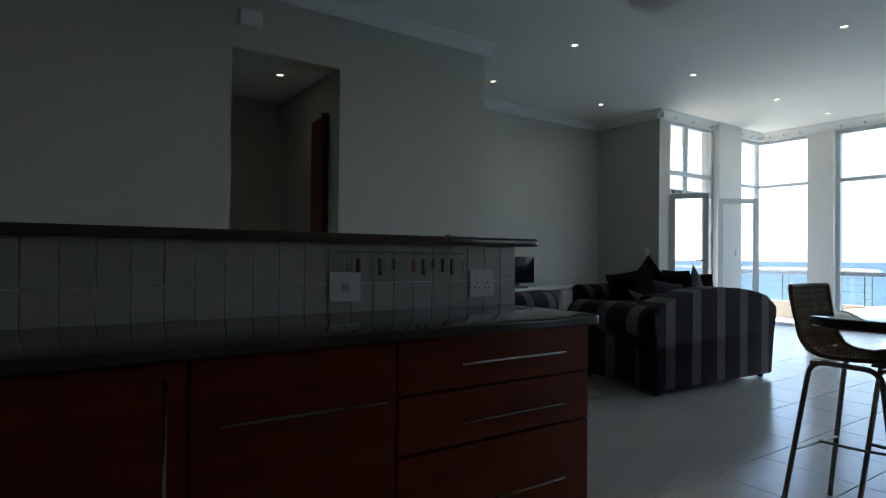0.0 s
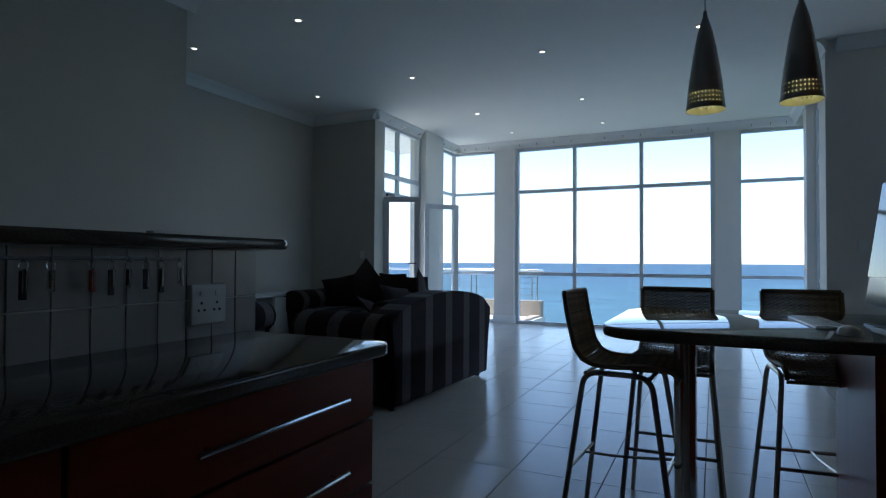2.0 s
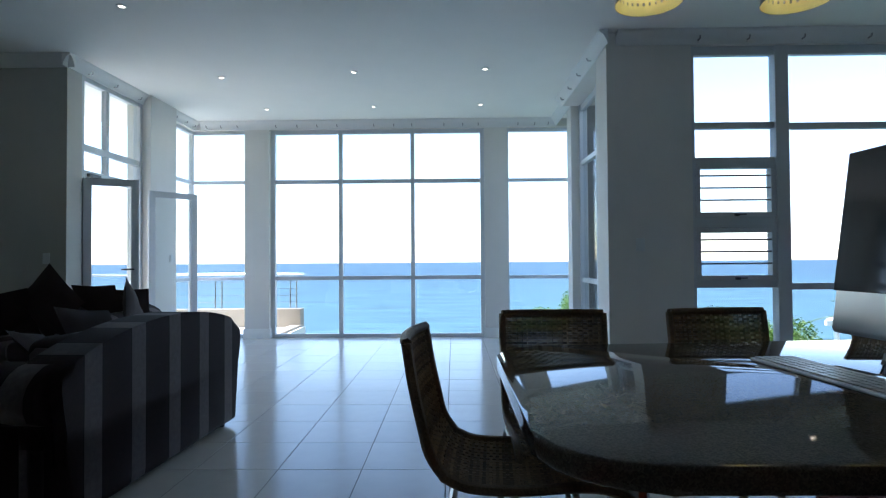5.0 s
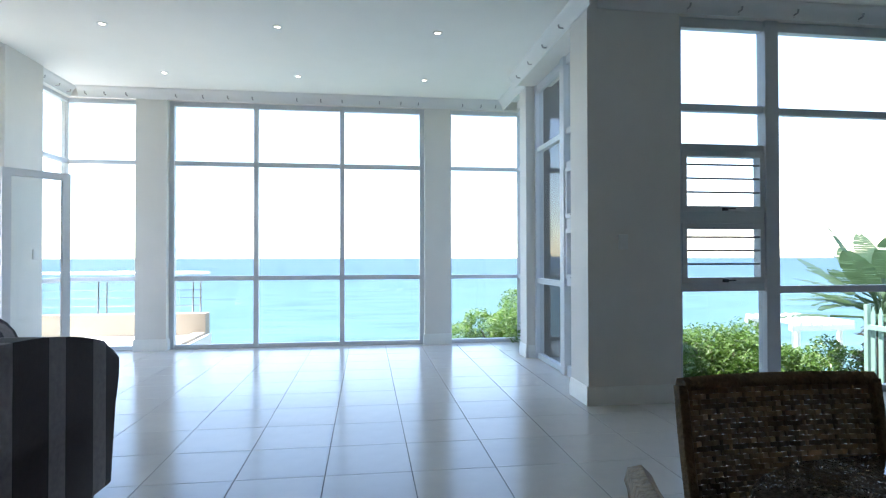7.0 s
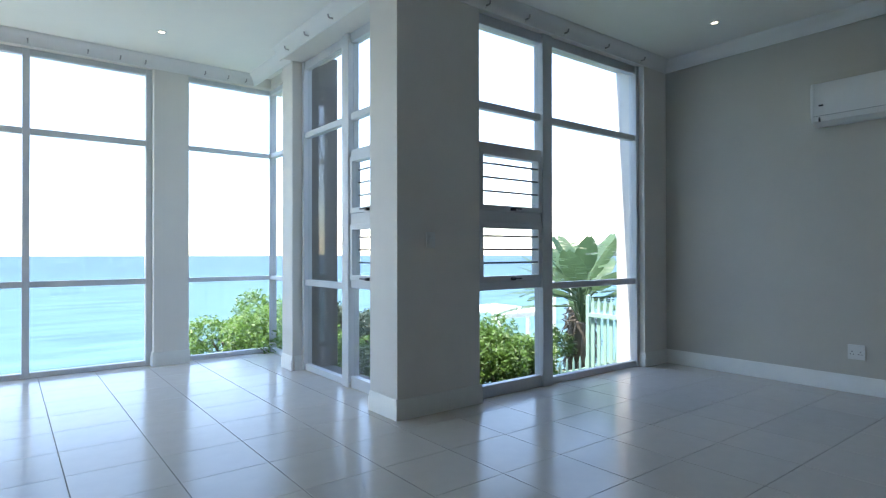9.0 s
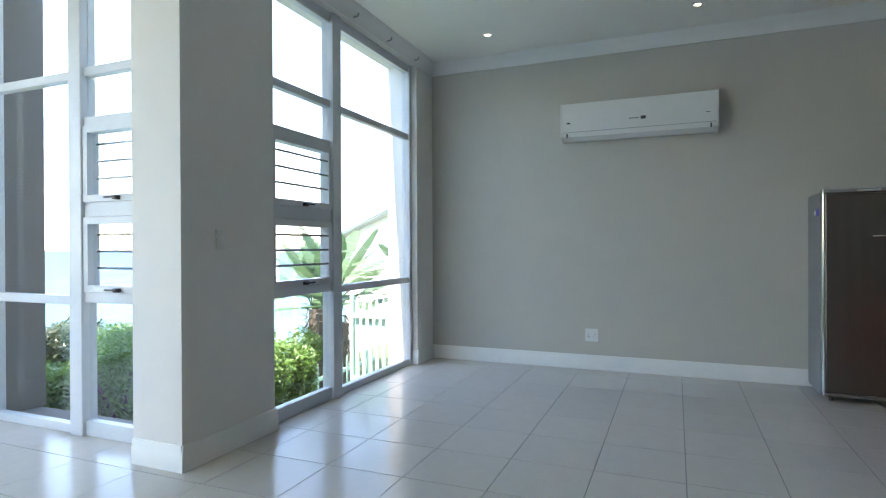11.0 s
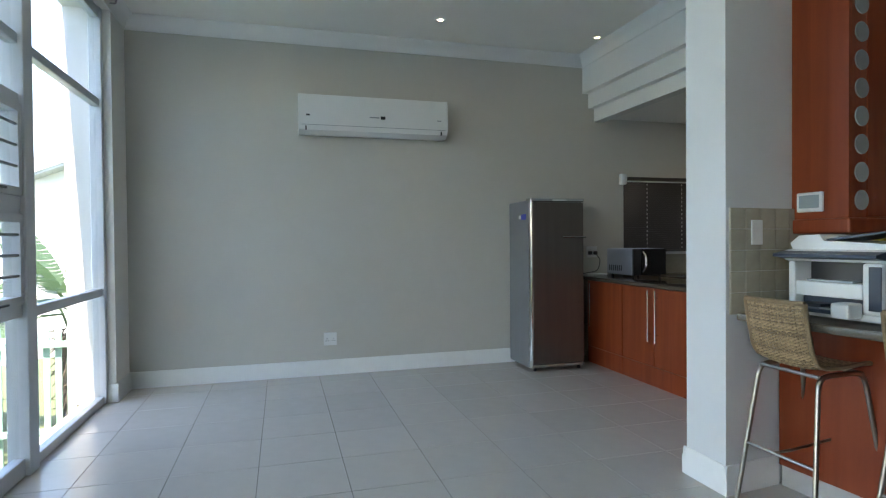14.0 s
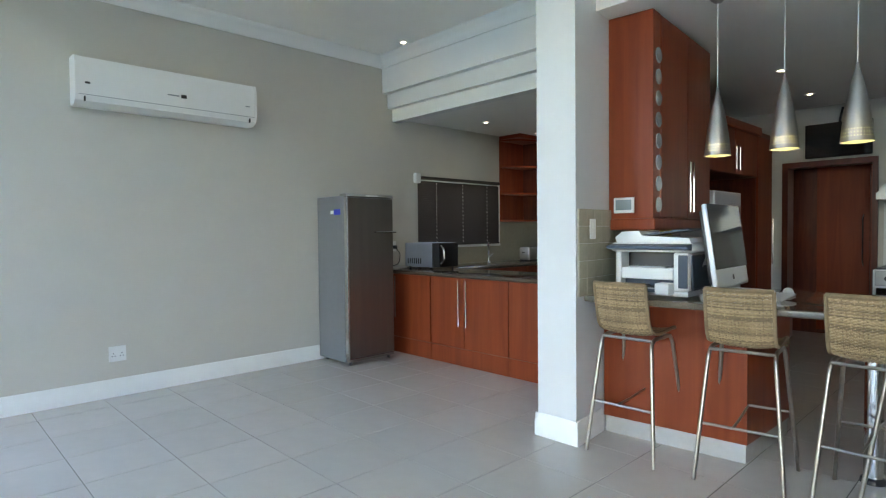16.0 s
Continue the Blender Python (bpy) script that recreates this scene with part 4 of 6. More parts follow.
unit = thing("television_unit", "low white wall unit with open shelf bays", "cabinet", at=(3.56, 5.71, 0))
part("top", box(B(), (-0.02, -0.02, 0.65), (3.44, 0.41, 0.68), 0.003, 1), GLOSSWHITE, unit)
part("bottom", boxes(((0, 0, 0.12), (3.42, 0.41, 0.15))), GLOSSWHITE, unit)
part("plinth", boxes(((0, 0.05, 0), (3.42, 0.38, 0.12))), GLOSSWHITE, unit)
part("back", boxes(((0, 0.395, 0.15), (3.42, 0.41, 0.65))), WALL, unit)
for x in (0.0, 0.8, 1.55, 2.2, 2.8, 3.4):
    part("divider", boxes(((x, 0, 0.15), (x + 0.02, 0.395, 0.65))), GLOSSWHITE, unit)
for x0, x1 in ((0.02, 0.8), (1.57, 2.2)):
    part("shelf", boxes(((x0, 0.02, 0.40), (x1, 0.395, 0.42))), GLOSSWHITE, unit)
for x0, x1 in ((2.22, 2.8), (2.82, 3.4)):
    part("door", box(B(), (x0 - 0.01, -0.02, 0.16), (x1 + 0.005, -0.002, 0.64), 0.002, 1), GLOSSWHITE, unit)
tv = thing("television", "small flat black television on the wall unit", "television", at=(5.12, 5.92, 0.68))
part("screen", box(B(), (-0.31, -0.02, 0.06), (0.31, 0.025, 0.43), 0.008), SCREEN, tv)
part("stand", box(B(), (-0.13, -0.09, 0), (0.13, 0.09, 0.018), 0.006), BLACK, tv)
part("neck", boxes(((-0.04, -0.01, 0.018), (0.04, 0.015, 0.07))), BLACK, tv)


# ---- small fixtures ----
def socket(name, label, at, face, w=0.125, h=0.125, kind="double"):
    """A wall plate; face: the way it looks, one of +x -x +y -y."""
    turn = {"-y": 0, "+x": 90, "+y": 180, "-x": -90}[face]
    root = thing(name, label, "socket" if kind != "switch" else "switch", at=at, turn=turn)
    part("plate", box(B(), (-w / 2, -0.012, -h / 2), (w / 2, 0, h / 2), 0.004), PLASTIC, root)
    if kind == "switch":
        for z in (-h * 0.18, h * 0.18):
            part("rocker", box(B(), (-0.016, -0.017, z - 0.016), (0.016, -0.0125, z + 0.016), 0.003), PLASTIC, root)
    elif kind == "phone":
        part("inlet", box(B(), (-0.014, -0.014, -0.016), (0.014, -0.0125, 0.008), 0.001), FROST, root)
    else:
        for x in (-0.03, 0.03):
            bm = B()
            for dx, dz in ((0, 0.012), (-0.011, -0.01), (0.011, -0.01)):
                rod(bm, (x + dx, -0.0122, dz - 0.008), (x + dx, -0.0135, dz - 0.008), 0.0042, 8)
            part("pin_holes", bm, BLACK, root)
            part("rocker", box(B(), (x - 0.008, -0.016, 0.026), (x + 0.008, -0.0125, 0.042), 0.002), PLASTIC, root)
    return root


socket("wall_socket", "white double wall socket above the skirting", (4.925, AY, 0.345), "+y")
socket("light_switch", "white light switch on the cream pillar", (6.665, -0.60, 1.285), "-x", 0.08, 0.12, "switch")
socket("light_switch", "white light switch on the tiled wall", (3.06, -0.5905, 1.305), "+y", 0.075, 0.125, "switch").rotation_euler[2] += radians(WALL_TURN)
socket("light_switch", "white light switch beside the balcony door", (7.04, 5.22, 1.2), "-x", 0.07, 0.11, "switch")
socket("light_switch", "white light switch on the column by the door", (8.95, NY - 0.1, 1.2), "-y", 0.07, 0.11, "switch")
socket("wall_socket", "white telephone socket on the tiled upstand", (0.89, 2.187, 0.99), "-y", 0.135, 0.12, "phone")
socket("wall_socket", "white double socket on the tiled upstand", (1.58, 2.187, 0.99), "-y", 0.135, 0.125)
ks = socket("wall_socket", "white socket with black plug behind the freezer", (2.10, AY, 1.14), "+y", 0.125, 0.12)
part("plug", box(B(), (-0.055, -0.05, -0.03), (-0.012, -0.014, 0.01), 0.008), BLACK, ks, "black plug")
part("plug", box(B(), (0.01, -0.05, -0.03), (0.05, -0.014, 0.01), 0.008), BLACK, ks, "black plug")
part("cord", tube(B(), bend([(0.03, -0.045, -0.02), (0.05, -0.10, -0.08), (0.0, -0.14, -0.2), (-0.25, -0.16, -0.232)], 0.06), 0.005, 6), BLACK, ks, "black cord", smooth=60)


def downlight(x, y, z):
    root = thing("downlight", "small white recessed ceiling downlight with glowing bulb", "downlight", "ceiling downlights", at=(x, y, z))
    part("ring", lathe(B(), [(0.025, -0.003), (0.029, -0.008), (0.043, -0.007), (0.045, 0.0), (0.024, 0.0), (0.025, -0.003)], seg=20), PLASTIC, root, smooth=50)
    part("bulb", lathe(B(), [(0.0005, -0.0035), (0.024, -0.0035), (0.024, -0.001), (0.0005, -0.001)], seg=16), BULB, root, "glowing lamp")
    return root


first = downlight(4.15, 3.99, CEILING)
for x, y, z in ((4.24, 5.40, CEILING), (6.13, 5.33, CEILING), (5.97, 3.83, CEILING), (7.8, 3.76, CEILING), (9.16, 3.69, CEILING), (5.8, 2.23, CEILING), (5.79, 0.77, CEILING), (7.67, 2.22, CEILING), (7.62, 0.76, CEILING), (9.1, 2.2, CEILING), (9.06, 0.74, CEILING), (5.78, -1.55, CEILING), (5.8, -3.15, CEILING), (3.97, -3.18, CEILING), (2.36, -3.22, CEILING), (2.36, -1.6, CEILING), (1.09, -3.23, 2.6), (0.02, -3.28, 2.6), (0.6, -0.23, LOW), (-0.59, -0.30, LOW), (1.49, 5.05, 2.73), (3.97, -1.55, CEILING)):
    copy_thing(first, pose(x, y, z))


def bracket(at, face):
    turn = {"-x": 0, "+y": -90, "-y": 90}[face]
    root = thing("curtain_bracket", "small dark curtain rail bracket over the window", "bracket", "curtain brackets", at=at, turn=turn)
    part("plate", box(B(), (-0.008, -0.012, -0.02), (0.0, 0.012, 0.02), 0.002, 1), STEEL, root)
    part("hook", tube(B(), bend([(-0.004, 0, 0.0), (-0.055, 0, 0.0), (-0.06, 0, 0.028)], 0.015), 0.0075, 6), STEEL, root, smooth=60)


for y in (0.74, 0.97, 1.25, 1.73, 2.0, 2.3, 2.85, 3.15, 3.45, 3.77, -0.1, 0.15, -0.3, 4.35, 4.6, 4.82):
    bracket((9.855, y, HEAD + 0.02), "-x")
for y in (-1.15, -1.6, -2.1, -2.7, -3.3):
    bracket((6.655, y, HEAD + 0.025), "-x")
for x in (7.15, 7.62, 8.1, 8.55):
    bracket((x, -0.306, HEAD + 0.025), "+y")
for x in (7.35, 7.8, 8.3, 9.2, 9.5, 9.75):
    bracket((x, NY - 0.005, HEAD + 0.02), "-y")

ac = thing("air_conditioner", "white wall-mounted split air conditioner", "air conditioner", at=(4.49, AY, 2.285))
prof = [(0.0, 0.0), (0.10, 0.0), (0.155, 0.03), (0.178, 0.08), (0.182, 0.30), (0.165, 0.352), (0.12, 0.362), (0.0, 0.362)]
bm = prism(B(), prof, -0.685, 0.685, "x")
part("body", bm, PLASTIC, ac, smooth=35)
for s in (-1, 1):
    part("end_cap", prism(B(), [(0.0, -0.002), (0.10, -0.002), (0.158, 0.028), (0.181, 0.08), (0.185, 0.30), (0.168, 0.354), (0.12, 0.364), (0.0, 0.364)], s * 0.6855, s * 0.7075, "x"), PLASTIC, ac, smooth=35)
part("louvre", prism(B(), [(0.103, -0.004), (0.158, 0.026), (0.160, 0.036), (0.150, 0.034), (0.100, 0.006)], -0.66, 0.66, "x"), PLASTIC, ac)
part("panel_seam", boxes(((-0.685, 0.174, 0.069), (0.685, 0.1785, 0.072))), FROST, ac)
part("display", box(B(), (-0.09, 0.18, 0.145), (-0.045, 0.186, 0.175), 0.003), BLACK, ac, "small black display")
part("badge", boxes(((-0.03, 0.181, 0.155), (0.06, 0.1835, 0.165))), FROST, ac)
part("badge", box(B(), (0.61, 0.181, 0.15), (0.645, 0.185, 0.165), 0.004), BLACK, ac)
part("badge", boxes(((-0.64, 0.181, 0.155), (-0.6, 0.1835, 0.163))), FROST, ac)
for s in (-1, 1):
    part("clip", box(B(), (s * 0.645 - 0.006, 0.15, 0.022), (s * 0.645 + 0.006, 0.172, 0.06), 0.003), BLACK, ac)

# ---- freezer and scullery ----
fz = thing("freezer", "tall upright freezer with brown steel door", "freezer", at=(2.50, -3.25, 0.0), turn=0.0)
part("cabinet", box(B(), (0, -0.46, 0.035), (0.6, -0.045, 1.675), 0.006, 2), FSIDE, fz)
part("side_panel", boxes(((0.6, -0.455, 0.05), (0.602, -0.06, 1.66))), FSIDE, fz)
part("door", box(B(), (0.004, -0.04, 0.075), (0.582, 0.0, 1.655), 0.008, 2), FRIDGE, fz, "brownish brushed steel door")
part("door_trim", box(B(), (0.584, -0.042, 0.065), (0.6, 0.002, 1.665), 0.004, 1), CHROME, fz)
part("top_panel", box(B(), (0, -0.10, 1.662), (0.6, 0.0, 1.695), 0.006), CHROME, fz)
part("control_strip", boxes(((0.20, 0.0005, 1.672), (0.36, 0.003, 1.684))), PLASTIC, fz)
part("bottom_rail", box(B(), (0.004, -0.04, 0.04), (0.595, -0.004, 0.07), 0.004), CHROME, fz)
hb = B()
rod(hb, (0.005, 0.038, 1.315), (0.27, 0.038, 1.315), 0.009, 8)
rod(hb, (0.02, 0.0, 1.315), (0.02, 0.038, 1.315), 0.008, 8)
rod(hb, (0.25, 0.0, 1.315), (0.25, 0.038, 1.315), 0.008, 8)
part("handle", hb, CHROME, fz, "steel bar handle")
part("sticker", boxes(((0.6025, -0.19, 1.49), (0.604, -0.09, 1.545))), LABELBLUE, fz, "blue sticker")
part("sticker", boxes(((0.6025, -0.24, 1.50), (0.604, -0.195, 1.535))), PLASTIC, fz, "white sticker")
for x in (0.03, 0.53):
    for y in (-0.42, -0.06):
        part("foot", lathe(B(), [(0.001, 0), (0.016, 0), (0.016, 0.036), (0.001, 0.036)], (x, y, 0), 10), BLACK, fz)


fz.matrix_basis = fz.matrix_basis @ Matrix.Diagonal((0.95, 1.14, 0.99, 1))


def base_unit(label, x_front, y0, y1, z1=0.855, handles=(), kick=0.0, doors=None):
    """A floor cabinet along y whose doors face +x."""
    root = thing("cabinet", label, "cabinet", "cherry base cabinets", at=(x_front, y0, 0))
    w = y1 - y0
    part("body", boxes(((-0.56, 0.002, 0.0), (-0.02, w - 0.002, z1))), DARKWOOD, root)
    part("plinth", boxes(((-0.018, 0.0, 0.0), (-0.004, w, 0.165))), WOOD, root)
    for a, b in doors or ((0, w),):
        d = part("door", box(B(), (-0.018, a + 0.003, 0.17), (0.0, b - 0.003, z1 - 0.006), 0.002, 1), WOOD, root)
        for h in handles:
            if a <= h <= b:
                hb = rod(B(), (0.032, h, 0.385), (0.032, h, 0.83), 0.006, 8)
                rod(hb, (0, h, 0.45), (0.032, h, 0.45), 0.004, 6)
                rod(hb, (0, h, 0.77), (0.032, h, 0.77), 0.004, 6)
                part("handle", hb, CHROME, d, "long steel bar handle")


base_unit("cherry base cabinet beside the freezer", 2.285, -3.56, -2.935, handles=(0.095,))
base_unit("cherry base cabinet with two doors and bar handles", 2.285, -2.93, -1.91, handles=(0.425, 0.525), doors=((0, 0.475), (0.475, 1.02)))
base_unit("plain cherry base cabinet beside the column", 2.285, -1.905, -0.87)
solid("worktop", box(B(), (1.66, -3.78, 0.857), (2.325, -0.85, 0.892), 0.012, 3), GRANITE, "brown granite worktop over the scullery cabinets", "worktop", smooth=50)
solid("worktop", box(B(), (-0.9, -3.78, 0.857), (1.655, -3.15, 0.892), 0.012, 3), GRANITE, "brown granite worktop under the scullery window", "worktop", smooth=50)
for k in range(4):
    x0 = -0.88 + 0.63 * k
    cu = thing("cabinet", "cherry base cabinet under the window", "cabinet", "cherry base cabinets", at=(x0, -3.19, 0))
    part("body", boxes(((0, -0.58, 0), (0.62, -0.02, 0.855))), DARKWOOD, cu)
    part("door", box(B(), (0.003, -0.018, 0.15), (0.617, 0, 0.85), 0.002, 1), WOOD, cu)

mw = thing("microwave", "silver microwave oven seen from its vented side", "microwave", at=(1.54, -3.74, 0.893))
part("body", box(B(), (0, 0, 0.012), (0.40, 0.46, 0.285), 0.012), MWGREY, mw)
for k in range(7):
    part("vent", box(B(), (0.3995, 0.05 + 0.036 * k, 0.05), (0.402, 0.068 + 0.036 * k, 0.11), 0.001, 1), BLACK, mw, "dark vent slot")
part("door", box(B(), (0.01, 0.46, 0.015), (0.30, 0.485, 0.283), 0.006), SCREEN, mw)
part("control_panel", box(B(), (0.302, 0.46, 0.015), (0.395, 0.482, 0.283), 0.004), BLACK, mw)
part("handle", tube(B(), bend([(0.285, 0.485, 0.05), (0.285, 0.535, 0.09), (0.285, 0.535, 0.21), (0.285, 0.485, 0.25)], 0.05), 0.011, 8), CHROME, mw, "curved steel handle", smooth=60)
for x in (0.04, 0.36):
    for y in (0.05, 0.42):
        part("foot", lathe(B(), [(0.001, 0), (0.012, 0), (0.012, 0.013), (0.001, 0.013)], (x, y, 0), 8), BLACK, mw)
tap = thing("tap", "brass-coloured arched kitchen tap behind the sink", "tap", at=(0.62, -3.62, 0.892))
part("spout", tube(B(), bend([(0, 0, 0), (0, 0, 0.20), (0.06, 0.05, 0.27), (0.12, 0.10, 0.22)], 0.07), 0.012, 8), CHROME, tap, smooth=60)
part("base", lathe(B(), [(0.001, 0), (0.03, 0), (0.024, 0.02), (0.001, 0.025)], seg=14), CHROME, tap)
part("lever", rod(B(), (0, 0, 0.07), (-0.06, 0.02, 0.11), 0.007, 8), CHROME, tap)
toaster = thing("toaster", "steel two-slot toaster on the worktop", "toaster", at=(-0.12, -3.5, 0.892))
part("body", box(B(), (-0.15, -0.09, 0.015), (0.15, 0.09, 0.19), 0.03, 3), STEEL, toaster, smooth=50)
part("base", box(B(), (-0.14, -0.085, 0), (0.14, 0.085, 0.018), 0.004), BLACK, toaster)
for y in (-0.04, 0.02):
    part("slot", boxes(((-0.11, y, 0.1895), (0.11, y + 0.022, 0.192))), BLACK, toaster)
part("lever", box(B(), (0.15, -0.015, 0.11), (0.172, 0.015, 0.125), 0.003), BLACK, toaster)
tray = box(B(), (2.02, -3.72, 0.892), (2.26, -3.60, 0.912), 0.006)
solid("tray", tray, PLASTIC, "small white tray on the worktop beside the freezer", "tray")
solid("alarm_sensor", box(B(), (1.68, AY, 1.88), (1.76, AY + 0.06, 2.0), 0.014, 3), PLASTIC, "small white alarm sensor at the blind's corner", "sensor", smooth=60)

grid_window("window_8", "dark scullery window behind a venetian blind", "y", AY - 0.15, (0.24, 0.96, 1.68), (1.16, 1.96), w=0.05)
blind = thing("venetian_blind", "closed dark wooden venetian blind", "blind", at=(0, AY + 0.03, 0))
part("head_rail", box(B(), (0.245, -0.025, 1.925), (1.725, 0.025, 1.965), 0.004), SLAT, blind)
for k in range(33):
    z = 1.91 - 0.0228 * k
    bm = prism(B(), [(-0.006, z), (0.008, z - 0.026), (0.0105, z - 0.0255), (-0.0035, z + 0.0006)], 0.255, 1.715, "x")
    part("slat", bm, SLAT, blind)
part("bottom_rail", box(B(), (0.255, -0.012, 1.135), (1.715, 0.015, 1.155), 0.003), SLAT, blind)
for x in (0.5, 0.96, 1.42):
    for k in range(16):
        part("ladder_cord", boxes(((x - 0.004, 0.0115, 1.17 + 0.047 * k), (x + 0.004, 0.0135, 1.19 + 0.047 * k))), PLASTIC, blind)
solid("window_trim", boxes(((0.215, AY, 1.13), (0.24, AY + 0.02, 1.97)), ((0.215, AY, 1.105), (1.70, AY + 0.03, 1.13))), GLOSSWHITE, "white trim round the scullery window", "trim", "structure")

wc = thing("wall_cabinet", "cherry wall cabinet with open corner shelves", "cabinet", at=(-0.62, AY, 1.43))
part("body", boxes(((-0.6, 0.003, 0.0), (0.30, 0.33, 1.12))), DARKWOOD, wc)
part("door", box(B(), (-0.26, 0.33, 0.004), (0.295, 0.35, 1.12), 0.002, 1), WOOD, wc)
part("door", box(B(), (-0.6, 0.33, 0.004), (-0.265, 0.35, 1.12), 0.002, 1), WOOD, wc)
part("handle", rod(B(), (0.24, 0.385, 0.15), (0.24, 0.385, 0.55), 0.006, 8), CHROME, wc, "long steel bar handle")
for z in (0.0, 0.37, 0.74, 1.10):
    bm = prism(B(), [(0.301, 0.003), (0.80, 0.003)] + [(0.301 + 0.5 * math.cos(a), 0.003 + 0.34 * math.sin(a)) for a in [radians(15 * k) for k in range(1, 7)]], z, z + 0.022, "z")
    part("shelf", bm, WOOD, wc)
part("back_panel", boxes(((0.301, 0.003, 0.0), (0.82, 0.012, 1.12))), WOOD, wc)
part("top_moulding", box(B(), (-0.62, 0.003, 1.12), (0.82, 0.37, 1.168), 0.008), WOOD, wc)

# ---- kitchen: island ----
before = set(scene.objects)


def island_unit(label, x0, x1, fronts):
    """A cabinet whose fronts face -y; fronts: (x0, x1, z0, z1, handle) with handle (u0, z0, u1, z1)."""
    root = thing("cabinet", label, "cabinet", "island cabinets", at=(0, 0, 0))
    part("body", boxes(((x0 + 0.001, 1.67, 0.09), (x1 - 0.001, 2.18, 0.852))), DARKWOOD, root)
    part("plinth", boxes(((x0, 1.71, 0), (x1, 2.18, 0.09))), DARKWOOD, root)
    for a, b, z0, z1, h in fronts:
        d = part("drawer_front", box(B(), (a + 0.002, 1.65, z0 + 0.002), (b - 0.002, 1.669, z1 - 0.002), 0.002, 1), WOODH, root)
        (u0, w0, u1, w1) = h
        hb = rod(B(), (u0, 1.62, w0), (u1, 1.62, w1), 0.006, 8)
        for t in (0.08, 0.92):
            rod(hb, (u0 + t * (u1 - u0), 1.62, w0 + t * (w1 - w0)), (u0 + t * (u1 - u0), 1.65, w0 + t * (w1 - w0)), 0.004, 6)
        part("handle", hb, CHROME, d, "long steel bar handle")


island_unit("cherry drawer unit at the island's end", 0.835, 1.715, ((0.835, 1.715, 0.67, 0.85, (1.06, 0.757, 1.55, 0.757)), (0.835, 1.715, 0.48, 0.665, (1.06, 0.563, 1.55, 0.563)), (0.835, 1.715, 0.095, 0.475, (1.06, 0.28, 1.55, 0.28))))
island_unit("cherry island cabinet with a wide pull-out front", 0.225, 0.83, ((0.225, 0.83, 0.095, 0.85, (0.29, 0.672, 0.775, 0.672)),))
island_unit("cherry island cabinet with a tall handle", -0.5, 0.22, ((-0.5, 0.22, 0.095, 0.85, (0.165, 0.35, 0.165, 0.81)),))
island_unit("cherry island cabinet at the kitchen's back", -1.39, -0.505, ((-1.39, -0.505, 0.095, 0.85, (-0.55, 0.35, -0.55, 0.81)),))
solid("end_panel", boxes(((1.7155, 1.672, 0.0), (1.722, 2.19, 0.852))), WOOD, "cherry end panel closing the kitchen island", "panel")
bm = prism(B(), rounded(-1.395, 1.605, 1.755, 2.188, (0, 0.05, 0, 0)), 0.853, 0.888)
es = [e for e in bm.edges if abs(e.verts[0].co.z - e.verts[1].co.z) < 1e-5]
bmesh.ops.bevel(bm, geom=es, offset=0.009, segments=3, affect="EDGES", profile=0.5)
solid("worktop", bm, GRANITE, "polished dark granite worktop of the kitchen island", "worktop", smooth=40)
up = solid("wall_upstand", boxes(((-1.4, 2.196, 0), (1.80, 2.36, 1.165))), WHITE, "low tiled wall behind the island worktop", "wall", "structure")
bm = prism(B(), rounded(-1.395, 2.145, 1.935, 2.46, (0, 0.05, 0.05, 0)), 1.166, 1.203)
es = [e for e in bm.edges if abs(e.verts[0].co.z - e.verts[1].co.z) < 1e-5]
bmesh.ops.bevel(bm, geom=es, offset=0.013, segments=3, affect="EDGES", profile=0.5)
solid("bar_ledge", bm, GRANITE, "raised dark granite bar ledge over the island", "ledge", smooth=40)
solid("gadget", box(B(), (1.55, 2.40, 1.203), (1.60, 2.44, 1.225), 0.004), PLASTIC, "small white plastic box standing on the bar ledge", "box")

hooks = thing("key_rack", "row of small hooks on the tiled upstand", "key rack", at=(0, 2.187, 1.115))
part("strip", box(B(), (0.86, -0.006, 0.012), (1.49, 0.0, 0.022), 0.002, 1), FROST, hooks)
rng = random.Random(7)
for k, (x, mat) in enumerate(zip((0.89, 0.94, 1.04, 1.10, 1.20, 1.25, 1.30, 1.35, 1.40, 1.46), (PLASTIC, SLAT, BLACK, CHROME, RED, SLAT, BLACK, NAVY, BLACK, CHROME))):
    part("hook", tube(B(), bend([(x, -0.004, 0.014), (x, -0.02, 0.01), (x, -0.022, 0.022)], 0.006), 0.002, 5), CHROME, hooks)
    key = thing("keys", "bunch of keys with a coloured tag on a hook", "keys", "keys on the rack", at=(x, 2.165, 1.127))
    ring = [(0.010 * math.cos(a), 0, -0.012 + 0.010 * math.sin(a)) for a in [k2 * math.pi / 6 for k2 in range(13)]]
    part("ring", tube(B(), ring, 0.0012, 5), CHROME, key)
    part("tag", box(B(), (-0.009, -0.003, -0.068 - 0.012 * (k % 3)), (0.009, 0.002, -0.024), 0.003), mat, key)
    part("key", box(B(), (-0.004 + 0.005 * (k % 2), -0.006, -0.075), (0.003 + 0.005 * (k % 2), -0.0045, -0.022), 0.001, 1), CHROME, key)

for ob in set(scene.objects) - before:
    if ob.parent is None:
        ob.matrix_basis = pose(-0.085, -0.085, -0.003) @ ob.matrix_basis
for ob in (o for o in scene.objects if o.name.split(".")[0] == "wall_socket" and abs(o.location.y - 2.187) < 0.01):
    ob.matrix_basis = pose(-0.085, -0.085, -0.003) @ ob.matrix_basis

